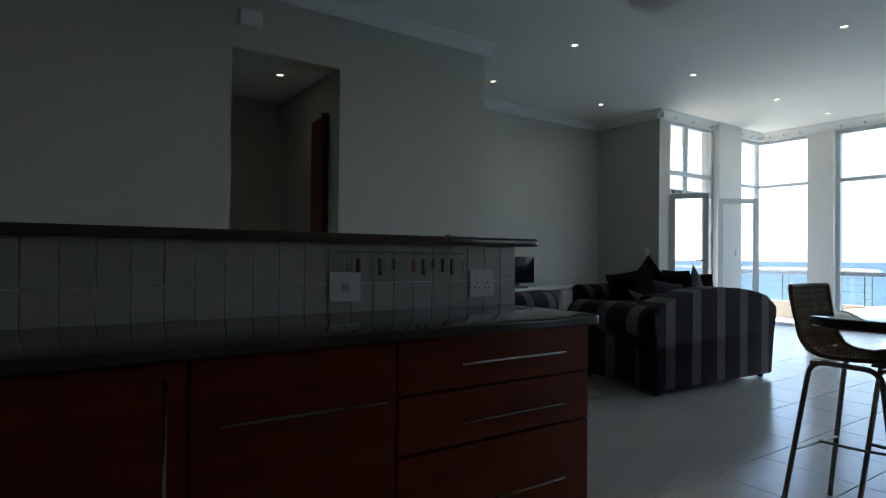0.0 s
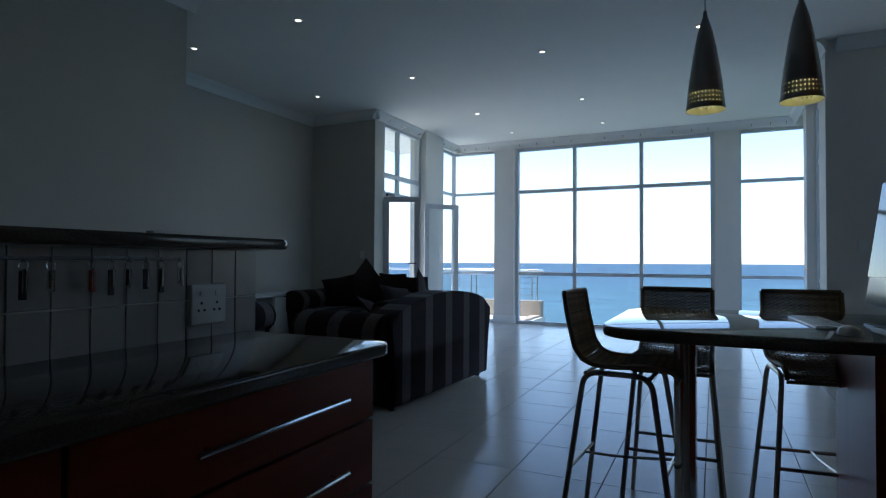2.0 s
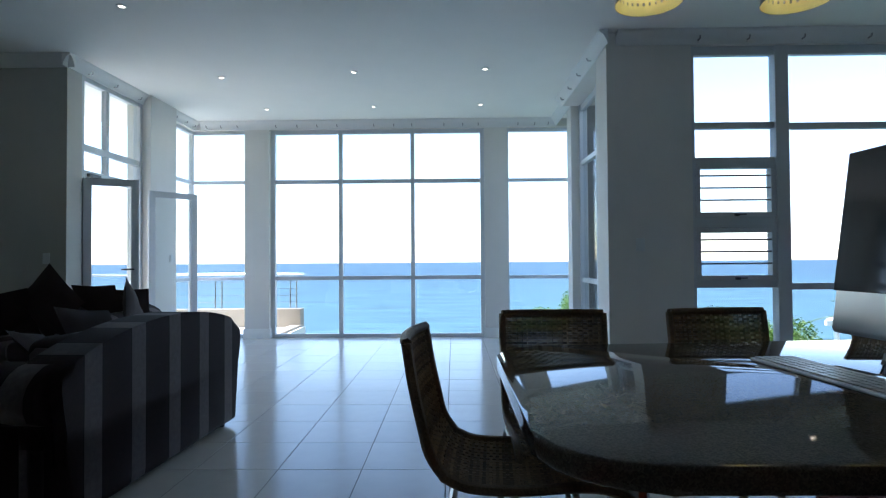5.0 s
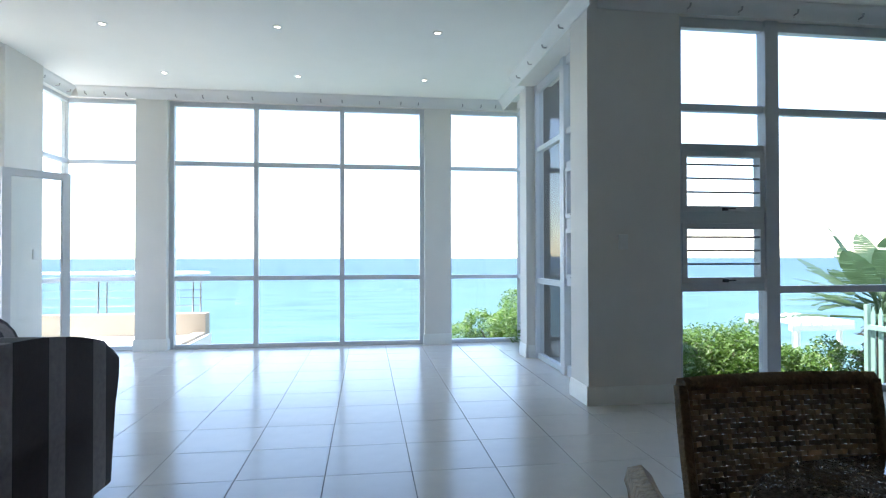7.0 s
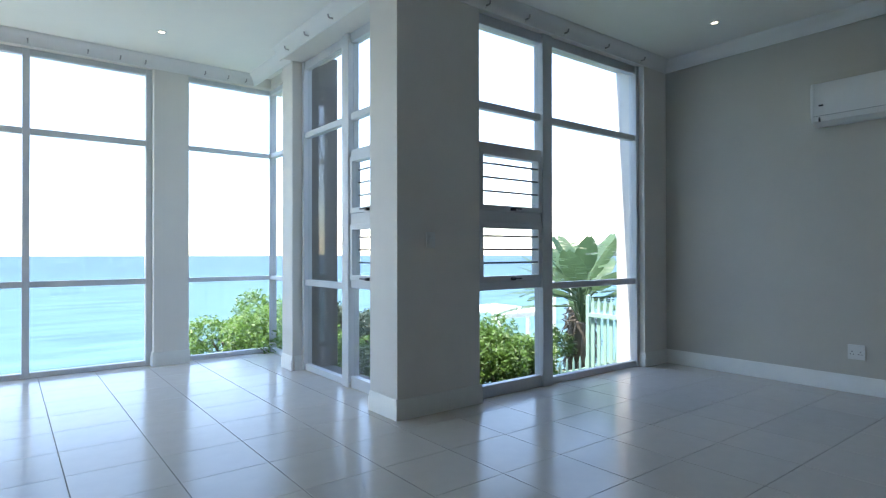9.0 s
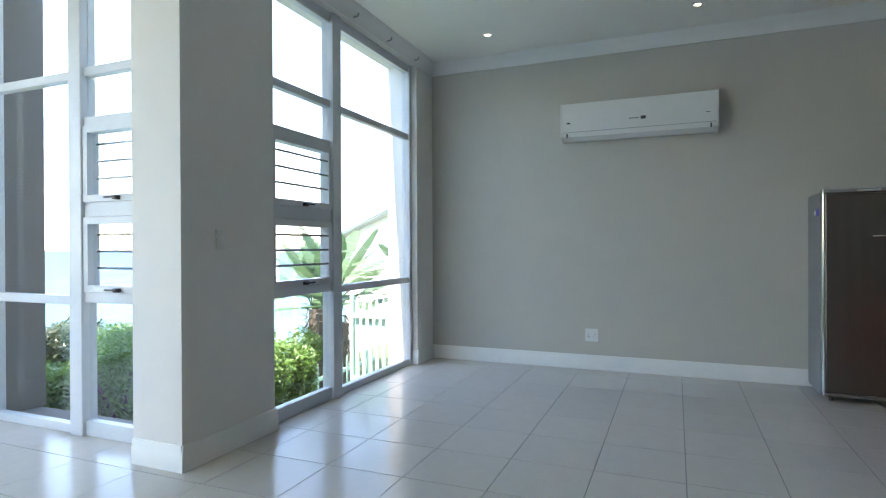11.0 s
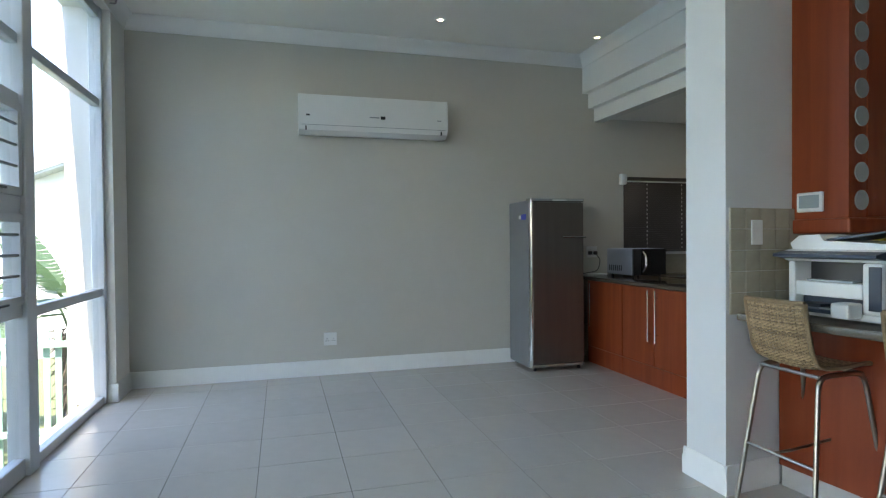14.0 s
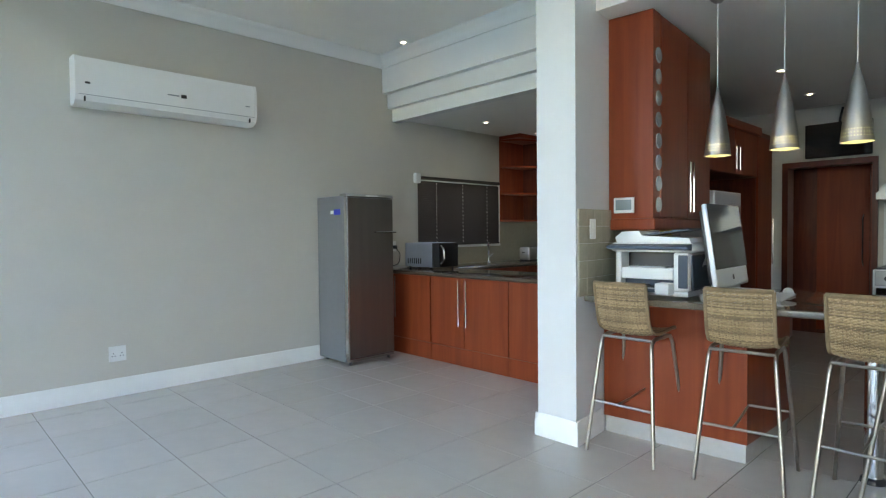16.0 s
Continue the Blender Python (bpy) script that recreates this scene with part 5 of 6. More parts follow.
# ---- kitchen: bar table ----
table = thing("bar_table", "polished granite bar table on a cherry pedestal", "table")
top = rounded(2.11, -0.545, 3.12, 1.01, (0, 0.0, 0.15, 0.15))
top = [(x + 0.10 - 0.10 * (y + 0.55), y) if x > 2.7 else (x, y) for x, y in top]
bm = prism(B(), top, 0.872, 0.908)
es = [e for e in bm.edges if abs(e.verts[0].co.z - e.verts[1].co.z) < 1e-5]
bmesh.ops.bevel(bm, geom=es, offset=0.010, segments=3, affect="EDGES", profile=0.5)
part("tabletop", bm, GRANITE_LIT, table, "polished granite top", smooth=40)
part("pedestal", prism(B(), [(2.14, -0.66), (2.90, -0.60), (2.835, 0.235), (2.14, 0.255)], 0.105, 0.872), WOOD, table, "cherry veneered pedestal")
part("plinth", prism(B(), [(2.15, -0.65), (2.894, -0.59), (2.829, 0.228), (2.15, 0.247)], 0.0, 0.105), WALLTILEW, table, "pale tiled plinth")
part("leg", rod(B(), (2.62, 0.76, 0.0), (2.62, 0.76, 0.872), 0.042, 20), CHROME, table, "thick steel leg", smooth=60)
part("leg_foot", lathe(B(), [(0.001, 0.0), (0.058, 0.0), (0.055, 0.02), (0.043, 0.03)], (2.62, 0.76, 0), 20), BLACK, table)


def weave(bm, path, half, pitch, amp=0.0042, rib=0.0165):
    """Adds a woven sheet along path (y, z): strands across x that pass over and under lengthwise ribs."""
    pts = [Vector((0, y, z)) for y, z in path]
    lens = [0.0]
    for a, b in zip(pts, pts[1:]):
        lens.append(lens[-1] + (b - a).length)

    def spot(s):
        for k in range(len(pts) - 1):
            if s <= lens[k + 1] or k == len(pts) - 2:
                t = (s - lens[k]) / (lens[k + 1] - lens[k])
                d = (pts[k + 1] - pts[k]).normalized()
                return pts[k].lerp(pts[k + 1], t), d, Vector((0, -d.z, d.y))
    n = int(2 * half / rib)
    count = int(lens[-1] / pitch)
    for r in range(count):
        p, d, nn = spot((r + 0.5) * pitch)
        prev = None
        for k in range(n + 1):
            x = -half + 2 * half * k / n
            bowl = 0.018 * (abs(x) / half) ** 2.5
            c = p + Vector((x, 0, 0)) + nn * (amp * (1 if (k + r) % 2 else -1) - bowl)
            w = d * pitch * 0.47
            h = nn * 0.0016
            q = [bm.verts.new(c - w - h), bm.verts.new(c + w - h), bm.verts.new(c + w + h), bm.verts.new(c - w + h)]
            if prev:
                for j in range(4):
                    bm.faces.new((prev[j], prev[(j + 1) % 4], q[(j + 1) % 4], q[j]))
            prev = q
    for k in range(0, n + 1):
        x = -half + 2 * half * k / n
        bowl = 0.018 * (abs(x) / half) ** 2.5
        line = []
        m = max(3, int(lens[-1] / 0.03))
        for j in range(m + 1):
            p, d, nn = spot(lens[-1] * j / m * 0.9999)
            line.append(p + Vector((x, 0, 0)) - nn * bowl)
        tube(bm, line, 0.0026, 4)


def smooth_path(pts, steps=4):
    out = []
    for i in range(len(pts) - 1):
        p0, p1, p2, p3 = pts[max(i - 1, 0)], pts[i], pts[i + 1], pts[min(i + 2, len(pts) - 1)]
        for k in range(steps):
            t = k / steps
            out.append(tuple(0.5 * (2 * b + (c - a) * t + (2 * a - 5 * b + 4 * c - d) * t * t + (3 * b - a - 3 * c + d) * t ** 3) for a, b, c, d in zip(p0, p1, p2, p3)))
    return out + [pts[-1]]


def stool():
    """A rattan bar stool whose back stands on +y and which faces -y."""
    root = thing("bar_stool", "woven rattan bar stool on splayed steel legs", "bar stool", "bar stools at the table")
    back = smooth_path([(0.235, 1.015), (0.222, 0.93), (0.205, 0.85), (0.188, 0.785), (0.155, 0.735)])
    seat = smooth_path([(0.155, 0.735), (0.10, 0.712), (0.0, 0.708), (-0.12, 0.718), (-0.185, 0.712), (-0.215, 0.685)])
    bm = B()
    weave(bm, back, 0.17, 0.0074)
    part("backrest", bm, WEAVE, root, "woven rattan back")["kind"] = "stuff"
    bm = B()
    weave(bm, seat, 0.17, 0.0074)
    part("seat", bm, WEAVE, root, "woven rattan seat")["kind"] = "stuff"
    rim = B()
    for s in (-1, 1):
        edge = back + seat[1:]
        curl = []
        for i, (y, z) in enumerate(edge):
            d = (Vector(edge[min(i + 1, len(edge) - 1)]) - Vector(edge[max(i - 1, 0)])).normalized()
            curl.append((s * 0.17, y + d.y * 0.018, z - d.x * 0.018))
        tube(rim, curl, 0.011, 6)
    tube(rim, [(x, 0.235 - 0.018 * (abs(x) / 0.17) ** 2.5, 1.018) for x in [-0.17 + 0.034 * k for k in range(11)]], 0.0115, 6)
    tube(rim, [(x, -0.217, 0.684) for x in (-0.17, 0, 0.17)], 0.0085, 6)
    part("rim", rim, WEAVERIM, root, smooth=60)
    for s in (-1, 1):
        part("leg", tube(B(), bend([(s * 0.225, 0.225, 0.0), (s * 0.165, 0.135, 0.695), (s * 0.165, -0.125, 0.695), (s * 0.225, -0.225, 0.0)], 0.06, 6), 0.0115, 8), TUBESTEEL, root, smooth=60)
    for y in (0.13, -0.12):
        part("seat_rail", rod(B(), (-0.165, y, 0.69), (0.165, y, 0.69), 0.009, 8), TUBESTEEL, root)

    def leg_at(z, sy):
        t = z / 0.695
        return 0.225 - 0.06 * t, sy * (0.225 - 0.092 * t)
    for z, sy in ((0.30, 1), (0.33, -1)):
        x, y = leg_at(z, sy)
        part("footrest", rod(B(), (-x, y, z), (x, y, z), 0.008, 8), TUBESTEEL, root)
    x, y = leg_at(0.31, 1)
    part("footrest", tube(B(), bend([(0.03, y, 0.302), (0.03, 0.05, 0.305), (0.03, -leg_at(0.33, 1)[1], 0.33)], 0.1), 0.007, 6), TUBESTEEL, root)
    return root


st = stool()
for piece in st.children:
    piece.matrix_basis = Matrix.Diagonal((0.91, 1, 0.977, 1))
st.matrix_basis = pose(3.031, -0.305, 0, 0, 0, -89)
copy_thing(st, pose(2.976, 0.28, 0, 0, 0, -83))
copy_thing(st, pose(2.942, 0.82, 0, 0, 0, -90))
copy_thing(st, pose(2.68, 0.99, 0, 0, 0, -4))


PENDANT = 1.727


def pendant():
    root = thing("pendant_lamp", "brushed steel cone pendant lamp with pierced rim", "pendant lamp", "pendant lamps over the table", at=(0, 0, 0))
    prof = [(0.011, 0.365), (0.016, 0.352), (0.028, 0.31), (0.040, 0.25), (0.051, 0.18), (0.060, 0.12), (0.0655, 0.072)]
    holes = [(0.0665, 0.064), (0.067, 0.057), (0.068, 0.047), (0.0685, 0.040), (0.0695, 0.030), (0.070, 0.023), (0.0715, 0.012), (0.073, 0.0)]
    seg = 96
    for name, mat, off in (("shade", STEEL, 0.0), ("lining", LAMPIN, 0.0018)):
        bm = lathe(B(), [(r - off, z) for r, z in prof + holes], seg=seg)
        bm.faces.ensure_lookup_table()
        gone = []
        rows = len(prof) + len(holes) - 1
        for j in (len(prof), len(prof) + 2, len(prof) + 4):
            for k in range(0, seg, 3):
                gone.append(bm.faces[j * seg + k])
        bmesh.ops.delete(bm, geom=gone, context="FACES_ONLY")
        part(name, bm, mat, root, smooth=60)
    part("cap", lathe(B(), [(0.001, 0.40), (0.007, 0.396), (0.010, 0.37), (0.0145, 0.362), (0.001, 0.36)], seg=14), STEEL, root, smooth=40)
    part("cord", rod(B(), (0, 0, 0.395), (0, 0, LOW - PENDANT - 0.03), 0.0025, 6), PLASTIC, root)
    top = LOW - PENDANT
    part("ceiling_rose", lathe(B(), [(0.001, top - 0.055), (0.02, top - 0.05), (0.042, top - 0.03), (0.05, top), (0.001, top)], seg=18), STEEL, root, smooth=50)
    part("lamp_holder", lathe(B(), [(0.001, 0.20), (0.02, 0.20), (0.02, 0.32), (0.001, 0.32)], seg=12), BLACK, root)
    part("bulb", lathe(B(), [(0.001, 0.10), (0.018, 0.11), (0.027, 0.14), (0.022, 0.17), (0.015, 0.20)], seg=14), BULB, root, "glowing bulb", smooth=60)
    return root


pn = pendant()
pn.matrix_basis = pose(2.665, 0.01, PENDANT)
copy_thing(pn, pose(2.665, 0.36, PENDANT))
copy_thing(pn, pose(2.665, 0.685, PENDANT))

mac = thing("desktop_computer", "aluminium all-in-one computer with black glossy screen", "computer", at=(2.66, 0.055, 0.908), turn=183)
tilt = pose(0, 0, 0.29, -8, 0, 0)


def tilted(bm):
    bmesh.ops.transform(bm, matrix=tilt, verts=bm.verts)
    return bm


part("case", tilted(box(B(), (-0.285, -0.02, -0.24), (0.285, 0.012, 0.24), 0.012, 3)), ALUBODY, mac, "anodised aluminium case", smooth=40)
part("screen", tilted(box(B(), (-0.284, -0.0235, -0.13), (0.284, -0.0205, 0.239), 0.001, 1)), SCREEN, mac, "black glossy screen")
part("back_shell", tilted(box(B(), (-0.26, 0.012, -0.21), (0.26, 0.036, 0.21), 0.011, 2)), BLACK, mac, "black plastic back", smooth=40)
part("badge", tilted(box(B(), (-0.013, -0.0215, -0.198), (0.013, -0.0203, -0.170), 0.0005, 1)), BLACK, mac)
part("stand", tilted(boxes(((-0.09, 0.036, -0.15), (0.09, 0.044, 0.02)))), ALUBODY, mac)
bm = prism(B(), [(0.045, 0.30), (0.055, 0.30), (0.16, 0.006), (-0.03, 0.006), (-0.03, 0.0), (0.172, 0.0)], -0.09, 0.09, "x")
part("foot", bm, ALUBODY, mac)
kb = thing("keyboard", "slim white computer keyboard on the bar table", "keyboard", at=(2.62, 0.32, 0.908), turn=185)
part("body", box(B(), (-0.21, -0.057, 0.0), (0.21, 0.057, 0.008), 0.003), ALUBODY, kb)
keycap = mesh_of(box(B(), (0.001, 0, 0), (0.027, 0.016, 0.003), 0.001, 1), PLASTIC)
for r in range(5):
    for c in range(14):
        cap = new("keycap", keycap)
        cap.parent = kb
        cap.matrix_basis = pose(-0.203 + 0.029 * c, -0.05 + 0.02 * r, 0.008)
mouse = B()
bmesh.ops.create_uvsphere(mouse, u_segments=16, v_segments=10, radius=1, matrix=Matrix.Translation((2.29, 0.285, 0.908)) @ Matrix.Rotation(radians(20), 4, "Z") @ Matrix.Diagonal((0.052, 0.03, 0.03, 1)))
bmesh.ops.delete(mouse, geom=[v for v in mouse.verts if v.co.z < 0.9075], context="VERTS")
solid("mouse", mouse, PLASTIC, "small white computer mouse beside the keyboard", "mouse", smooth=60)
cable = tube(B(), bend([(2.60, -0.08, 0.912), (2.45, -0.10, 0.912), (2.30, 0.05, 0.912), (2.24, 0.16, 0.912), (2.20, -0.1, 0.912), (2.25, -0.4, 0.912)], 0.08), 0.0035, 6)
solid("cable", cable, PLASTIC, "thin white cable lying on the bar table", "cable", smooth=60)

pr = thing("printer", "white and dark blue multifunction laser printer", "printer", at=(2.78, -0.265, 0.909), turn=93)
part("base", box(B(), (-0.19, -0.17, 0.0), (0.19, 0.17, 0.032), 0.008), PLASTIC, pr)
part("body", box(B(), (-0.185, -0.04, 0.03), (0.185, 0.17, 0.25), 0.008), PLASTIC, pr)
part("post", box(B(), (-0.19, -0.168, 0.03), (-0.158, -0.03, 0.25), 0.008), PLASTIC, pr)
part("post", box(B(), (0.115, -0.168, 0.03), (0.19, -0.03, 0.25), 0.012), PLASTIC, pr)
part("crossbar", box(B(), (-0.157, -0.165, 0.092), (0.114, -0.03, 0.158), 0.005), PLASTIC, pr)
part("output_slot", boxes(((-0.156, -0.075, 0.1585), (0.113, -0.0395, 0.249))), BLACK, pr)
part("lower_slot", boxes(((-0.156, -0.12, 0.033), (0.113, -0.0395, 0.0915))), NAVY, pr)
part("side_panel", box(B(), (0.186, -0.125, 0.035), (0.198, 0.15, 0.235), 0.012), NAVY, pr, "dark blue side")
part("side_panel", box(B(), (-0.20, -0.125, 0.03), (-0.188, 0.15, 0.25), 0.008), NAVY, pr, "dark blue side")
part("front_panel", box(B(), (0.142, -0.1715, 0.05), (0.188, -0.1665, 0.235), 0.002, 1), NAVY, pr, "dark blue panel")
part("paper", box(B(), (-0.12, -0.15, 0.1585), (0.07, -0.078, 0.168), 0.002, 1), FROST, pr)
part("tray", box(B(), (-0.145, -0.25, 0.028), (0.10, -0.061, 0.045), 0.004), NAVY, pr)
part("tray_guide", box(B(), (-0.12, -0.2, 0.0455), (-0.02, -0.07, 0.062), 0.003), BLACK, pr)
part("tray_front", box(B(), (0.055, -0.255, 0.014), (0.125, -0.172, 0.08), 0.008), PLASTIC, pr)
part("paper", boxes(((-0.0, -0.235, 0.0455), (0.05, -0.09, 0.053))), FROST, pr)
part("scanner", box(B(), (-0.215, -0.175, 0.25), (0.215, 0.175, 0.305), 0.018, 3), PLASTIC, pr, smooth=40)
part("panel", prism(B(), [(-0.178, 0.262), (-0.235, 0.272), (-0.232, 0.285), (-0.176, 0.298)], -0.21, 0.21, "x"), NAVY, pr, "dark control panel")
part("document_feeder", prism(B(), [(-0.20, 0.305), (-0.21, 0.335), (-0.17, 0.37), (-0.08, 0.375), (-0.06, 0.345), (0.18, 0.33), (0.19, 0.305)], -0.13, 0.14, "y"), PLASTIC, pr, smooth=35)
part("feeder_tray", prism(B(), [(-0.07, 0.352), (0.17, 0.385), (0.172, 0.377), (-0.06, 0.343)], -0.11, 0.12, "y"), NAVY, pr)
for k in range(6):
    part("button", box(B(), (-0.17 + 0.045 * k, -0.225, 0.283), (-0.15 + 0.045 * k, -0.213, 0.289), 0.001, 1), FROST, pr)
pr.matrix_basis = pr.matrix_basis @ Matrix.Diagonal((1.15, 1.12, 1.02, 1))
folders = thing("box_file", "yellow box files behind the printer", "box file", at=(2.50, -0.56, 0.909))
for k in range(3):
    part("folder", box(B(), (0.03 * k - 0.05, 0.0, 0), (0.03 * k - 0.026, 0.20, 0.40 - 0.012 * k), 0.003, 1), YELLOW, folders)

# ---- kitchen: wall cabinets, tiles and back wall ----
uc = thing("wall_cabinet", "tall cherry wall cabinet with round frosted insets", "cabinet", at=(0, 0, 0))
part("body", boxes(((1.60, -0.559, 1.40), (2.768, -0.295, 2.695))), WOOD, uc)
part("end_panel", box(B(), (2.768, -0.559, 1.40), (2.782, -0.268, 2.695), 0.002, 1), WOOD, uc)
part("pilaster", box(B(), (2.655, -0.285, 1.40), (2.768, -0.268, 2.695), 0.002, 1), WOOD, uc)
for a, b in ((2.13, 2.652), (1.602, 2.127)):
    d = part("door", box(B(), (a, -0.285, 1.405), (b, -0.266, 2.69), 0.003, 1), WOOD, uc)
    h = 2.165 if a > 2.0 else 2.092
    part("handle", rod(B(), (h, -0.235, 1.45), (h, -0.235, 1.80), 0.006, 8), CHROME, d, "long steel bar handle")
for k in range(8):
    z = 1.485 + 0.1345 * k
    part("disc", rod(B(), (2.695, -0.269, z), (2.695, -0.262, z), 0.048, 20), FROST, uc, "round frosted inset")
part("bottom_moulding", box(B(), (1.58, -0.559, 1.325), (2.795, -0.255, 1.40), 0.012, 2), WOOD, uc)
part("thermostat", box(B(), (2.782, -0.52, 1.435), (2.80, -0.385, 1.535), 0.006), PLASTIC, uc, "white wall controller")
part("thermostat_display", box(B(), (2.8, -0.505, 1.455), (2.802, -0.40, 1.52), 0.001, 1), LCD, uc)
uc.matrix_basis = pose(2.79, -0.627, -0.03, 0, 0, WALL_TURN) @ pose(-2.782, 0.559, 0)

fr = thing("refrigerator", "silver refrigerator under the kitchen wall cabinets", "refrigerator", at=(0.40, -1.34, 0.0))
part("body", box(B(), (-0.34, 0.0, 0.03), (0.34, 0.56, 1.66), 0.01), ALUBODY, fr)
part("door", box(B(), (-0.338, 0.56, 0.04), (0.338, 0.61, 1.10), 0.012), ALUBODY, fr)
part("door", box(B(), (-0.338, 0.56, 1.11), (0.338, 0.61, 1.655), 0.012), ALUBODY, fr)
part("handle", rod(B(), (0.28, 0.65, 0.6), (0.28, 0.65, 1.05), 0.01, 8), CHROME, fr)
c2 = thing("wall_cabinet", "cherry cupboards above the refrigerator", "cabinet", at=(0, -1.35, 0))
part("body", boxes(((-0.45, 0.0, 1.84), (0.85, 0.59, 2.36))), DARKWOOD, c2)
for a, b, h in ((-0.45, 0.195, 0.15), (0.20, 0.85, 0.245)):
    d = part("door", box(B(), (a, 0.59, 1.845), (b, 0.61, 2.28), 0.002, 1), WOOD, c2)
    part("handle", rod(B(), (h, 0.64, 1.88), (h, 0.64, 2.10), 0.006, 8), CHROME, d)
part("top_moulding", box(B(), (-0.5, 0.0, 2.28), (0.87, 0.64, 2.37), 0.015), WOOD, c2)
tall = thing("tall_cupboard", "tall cherry cupboard beside the refrigerator", "cupboard", at=(-0.93, -1.35, 0))
part("body", boxes(((0, 0, 0.1), (0.47, 0.59, 2.34))), DARKWOOD, tall)
part("door", box(B(), (0.004, 0.59, 0.1), (0.466, 0.61, 2.28), 0.002, 1), WOOD, tall)
part("plinth", boxes(((0, 0.0, 0), (0.47, 0.54, 0.1))), DARKWOOD, tall)
part("handle", rod(B(), (0.06, 0.64, 0.9), (0.06, 0.64, 1.4), 0.006, 8), CHROME, tall)

kd = thing("door_2", "doorway to dark cherry cupboards at the kitchen's back", "door", kind="structure")
part("door_lining", boxes(((-1.6, -0.76, 0), (-1.37, -0.70, 2.06)), ((-1.6, 0.10, 0), (-1.37, 0.15, 2.06)), ((-1.6, -0.70, 2.0), (-1.37, 0.10, 2.06))), DARKWOOD, kd)
cup = thing("built_in_cupboard", "glossy dark cherry cupboard doors beyond the doorway", "cupboard", at=(-2.0, 0, 0))
part("body", boxes(((-0.18, -0.84, 0), (-0.02, 0.6, 2.4))), DARKWOOD, cup)
for a, b in ((-0.55, -0.02), (-0.015, 0.55)):
    d = part("door", box(B(), (-0.019, a, 0.05), (0.0, b, 2.35), 0.003, 1), WOOD, cup)
    h = b - 0.06 if a < -0.1 else a + 0.06
    part("handle", tube(B(), bend([(0.0, h, 0.85), (0.04, h, 0.9), (0.04, h, 1.4), (0.0, h, 1.45)], 0.04), 0.008, 8), CHROME, d)
ktv = thing("wall_television", "small black television on a bracket above the doorway", "television", at=(-1.4, -0.20, 2.27))
part("screen", box(B(), (0.06, -0.31, -0.19), (0.11, 0.31, 0.19), 0.01), SCREEN, ktv)
part("arm", tube(B(), bend([(0.07, 0.0, 0.05), (0.03, 0.0, 0.2), (0.02, 0.03, 0.36)], 0.08), 0.012, 8), BLACK, ktv)
ov = thing("range_cooker", "white range cooker with glass splashback", "cooker", at=(-1.395, 0.2, 0))
part("body", box(B(), (0.0, 0.0, 0.02), (0.58, 0.80, 0.88), 0.008), GLOSSWHITE, ov)
part("oven_door", box(B(), (0.58, 0.03, 0.12), (0.605, 0.77, 0.70), 0.008), SCREEN, ov)
part("control_panel", box(B(), (0.58, 0.02, 0.72), (0.60, 0.78, 0.87), 0.006), STEEL, ov)
for k in range(5):
    part("knob", rod(B(), (0.60, 0.12 + 0.14 * k, 0.795), (0.63, 0.12 + 0.14 * k, 0.795), 0.022, 14), BLACK, ov)
part("hob", box(B(), (0.02, 0.02, 0.88), (0.57, 0.78, 0.895), 0.004), BLACK, ov)
part("splashback", box(B(), (0.0, 0.0, 0.895), (0.02, 0.80, 1.55), 0.004), PLASTIC, ov)
hd = thing("cooker_hood", "steel chimney hood above the cooker", "hood", at=(-1.395, 0.2, 1.58))
part("canopy", prism(B(), [(0.0, 0.0), (0.80, 0.0), (0.80, 0.06), (0.54, 0.36), (0.26, 0.36), (0.0, 0.06)], 0.0, 0.46, "x"), STEEL, hd)
part("chimney", box(B(), (0.01, 0.27, 0.36), (0.27, 0.53, LOW - 1.58), 0.004), STEEL, hd)
alarm = solid("alarm_box", box(B(), (0.98, 4.44, 2.87), (1.15, 4.50, 3.0), 0.012, 2), PLASTIC, "white alarm box on the wall above the passage", "alarm box")
pd = thing("door_3", "dark wooden door standing open in the passage", "door", kind="structure", at=(1.795, 4.75, 0), turn=90)
part("leaf", box(B(), (0.0, -0.02, 0.01), (0.26, 0.02, 2.33), 0.004), DARKWOOD, pd)
part("frame", boxes(((-0.035, -0.03, 0), (-0.003, 0.03, 2.36))), DARKWOOD, pd)
part("door_handle", rod(B(), (0.20, 0.021, 1.02), (0.20, 0.06, 1.02), 0.009, 8), CHROME, pd)

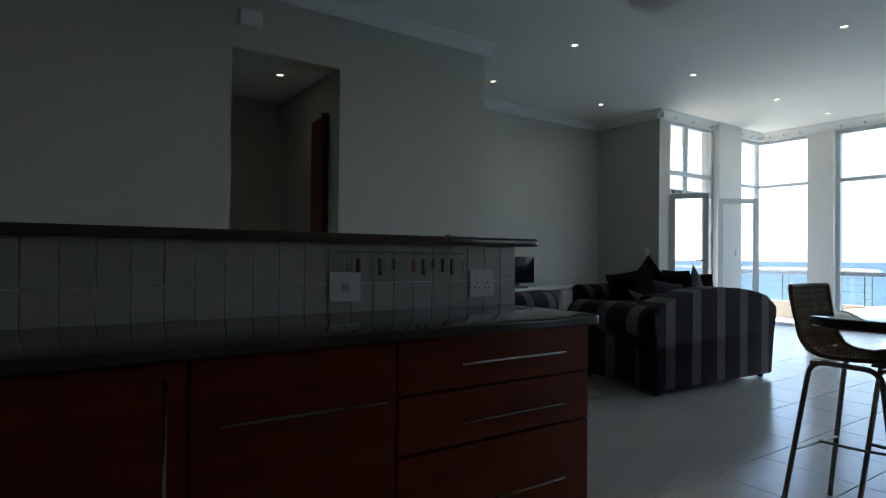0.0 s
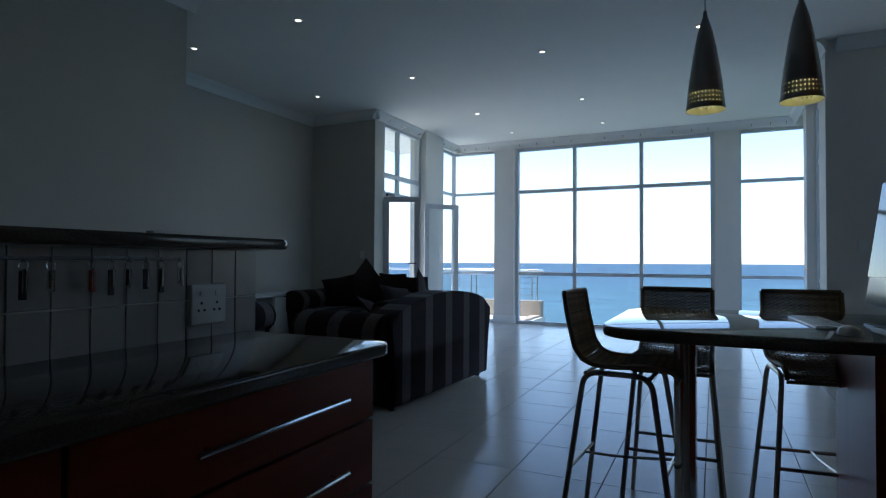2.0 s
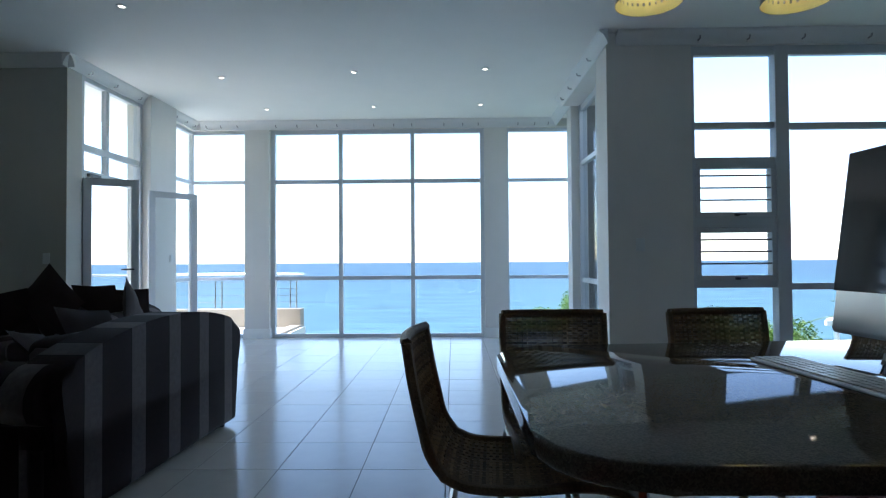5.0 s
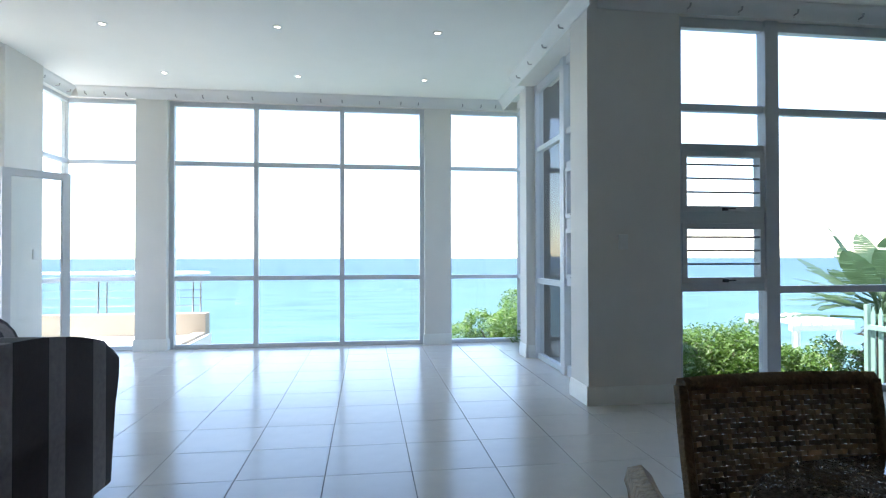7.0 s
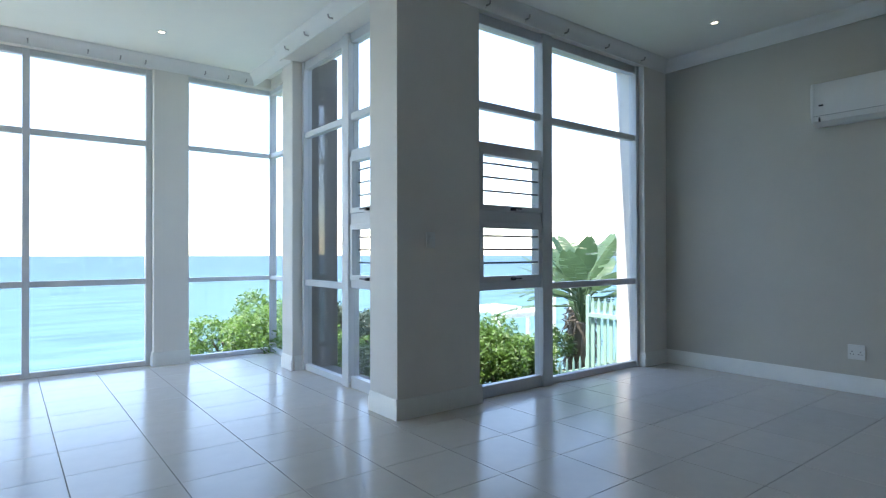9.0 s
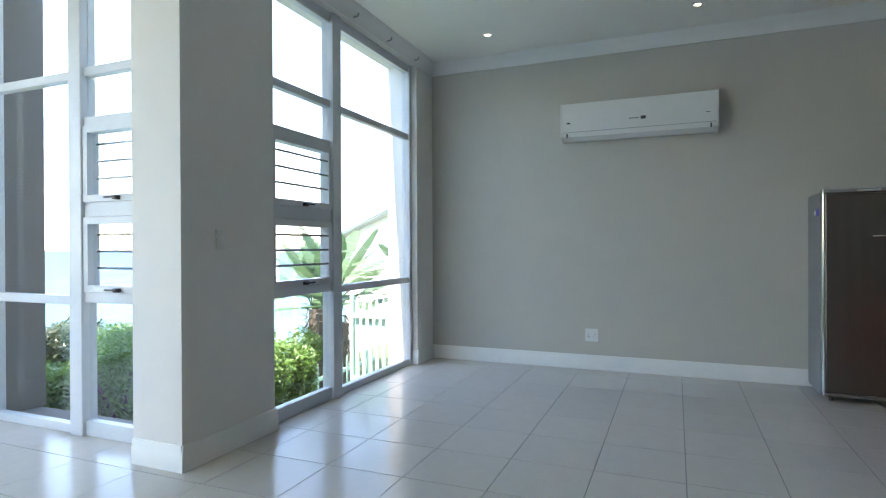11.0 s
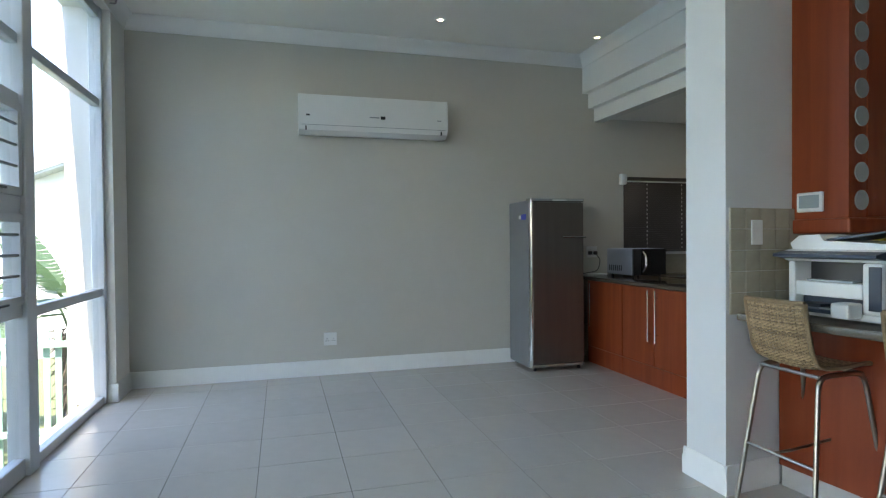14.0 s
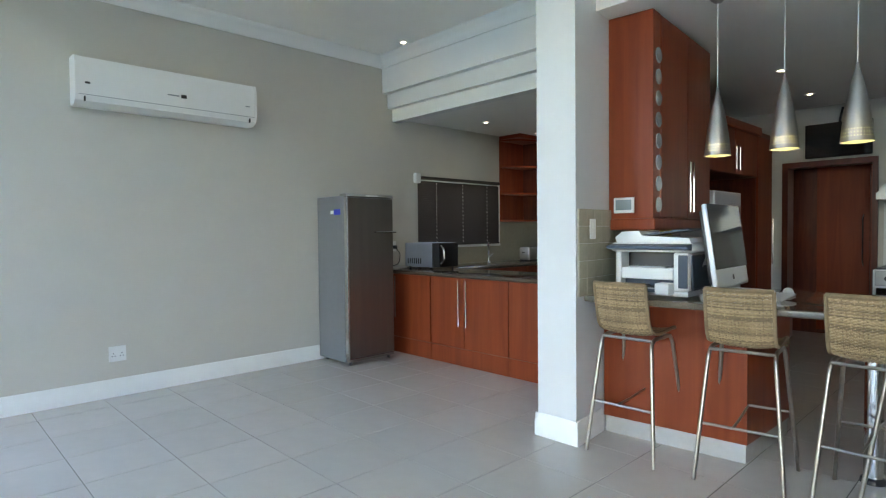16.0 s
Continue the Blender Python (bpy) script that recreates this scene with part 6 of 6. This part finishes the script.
# ---- tiles, last ----
def wall_tiles(parent, mat, origin, u, v, nu, nv, w, h, out, gap=0.004, skip=()):
    """Glazed tiles as single pieces that share one mesh; u and v: unit vectors of the wall, out: its normal."""
    bm = box(B(), (gap / 2, 0, gap / 2), (w - gap / 2, 0.006, h - gap / 2), 0.0015, 1)
    me = mesh_of(bm, mat)
    u, v, out = Vector(u), Vector(v), Vector(out)
    rot = Matrix((u, out, v)).transposed().to_4x4()
    for i in range(nu):
        for j in range(nv):
            t = new("tile", me)
            t.parent = parent
            t.matrix_basis = Matrix.Translation(Vector(origin) + u * w * i + v * h * j) @ rot


wall_tiles(up, WALLTILEW, (1.797, 2.1955, 0.847), (-1, 0, 0), (0, 0, 1), 32, 2, 0.0975, 0.158, (0, -1, 0))
patch = solid("wall_tile_patch", boxes(((2.30, -0.5595, 0.908), (3.235, -0.5545, 1.44))), TILEGROUT, "beige glazed tiles behind the printer", "tiles", "structure")
wall_tiles(patch, WALLTILE, (3.235, -0.5545, 0.910), (-1, 0, 0), (0, 0, 1), 9, 5, 0.103, 0.106, (0, 1, 0))
patch.matrix_basis = pose(3.235, -0.5785, -0.012, 0, 0, WALL_TURN) @ pose(-3.235, 0.559, 0)
back = solid("wall_tile_band", boxes(((-0.9, AY, 0.893), (0.20, AY + 0.004, 1.43)), ((0.2, AY, 0.893), (1.70, AY + 0.004, 1.10))), WALLTILE, "beige glazed splashback behind the sink", "tiles", "structure")

PX, PY, TX0, TY0 = 0.47, 0.468, 5.035, -0.70
floor = solid("floor", boxes(((-2.2, AY - 0.1, -0.25), (6.9, 6.2, -0.0025)), ((6.9, -0.88, -0.25), (10.12, 5.2, -0.0025))), GROUT, "glossy cream floor tiles with dark joints", "floor", "structure")
piece = mesh_of(box(B(), (0.0016, 0.0024, -0.012), (PX - 0.0016, PY - 0.0024, 0.0), 0.0012, 1), TILE)
rest = B()
for i in range(-16, 12):
    for j in range(-8, 16):
        x, y = TX0 + PX * i, TY0 + PY * j
        if x > 10.1 or y > 6.2:
            continue
        if 2.6 < x < 9.6 and (-3.6 < y < 2.9 if x < 6.2 else -0.3 < y < 4.6):
            t = new("tile", piece)
            t.parent = floor
            t.matrix_basis = pose(x, y, 0)
        elif not (x > 6.6 and (y < -0.8 or y > 5.0)) and x > -2.2:
            box(rest, (x + 0.0016, y + 0.0024, -0.012), (x + PX - 0.0016, y + PY - 0.0024, 0.0))
tagged(part("tile_field", rest, TILE, floor), kind="stuff")
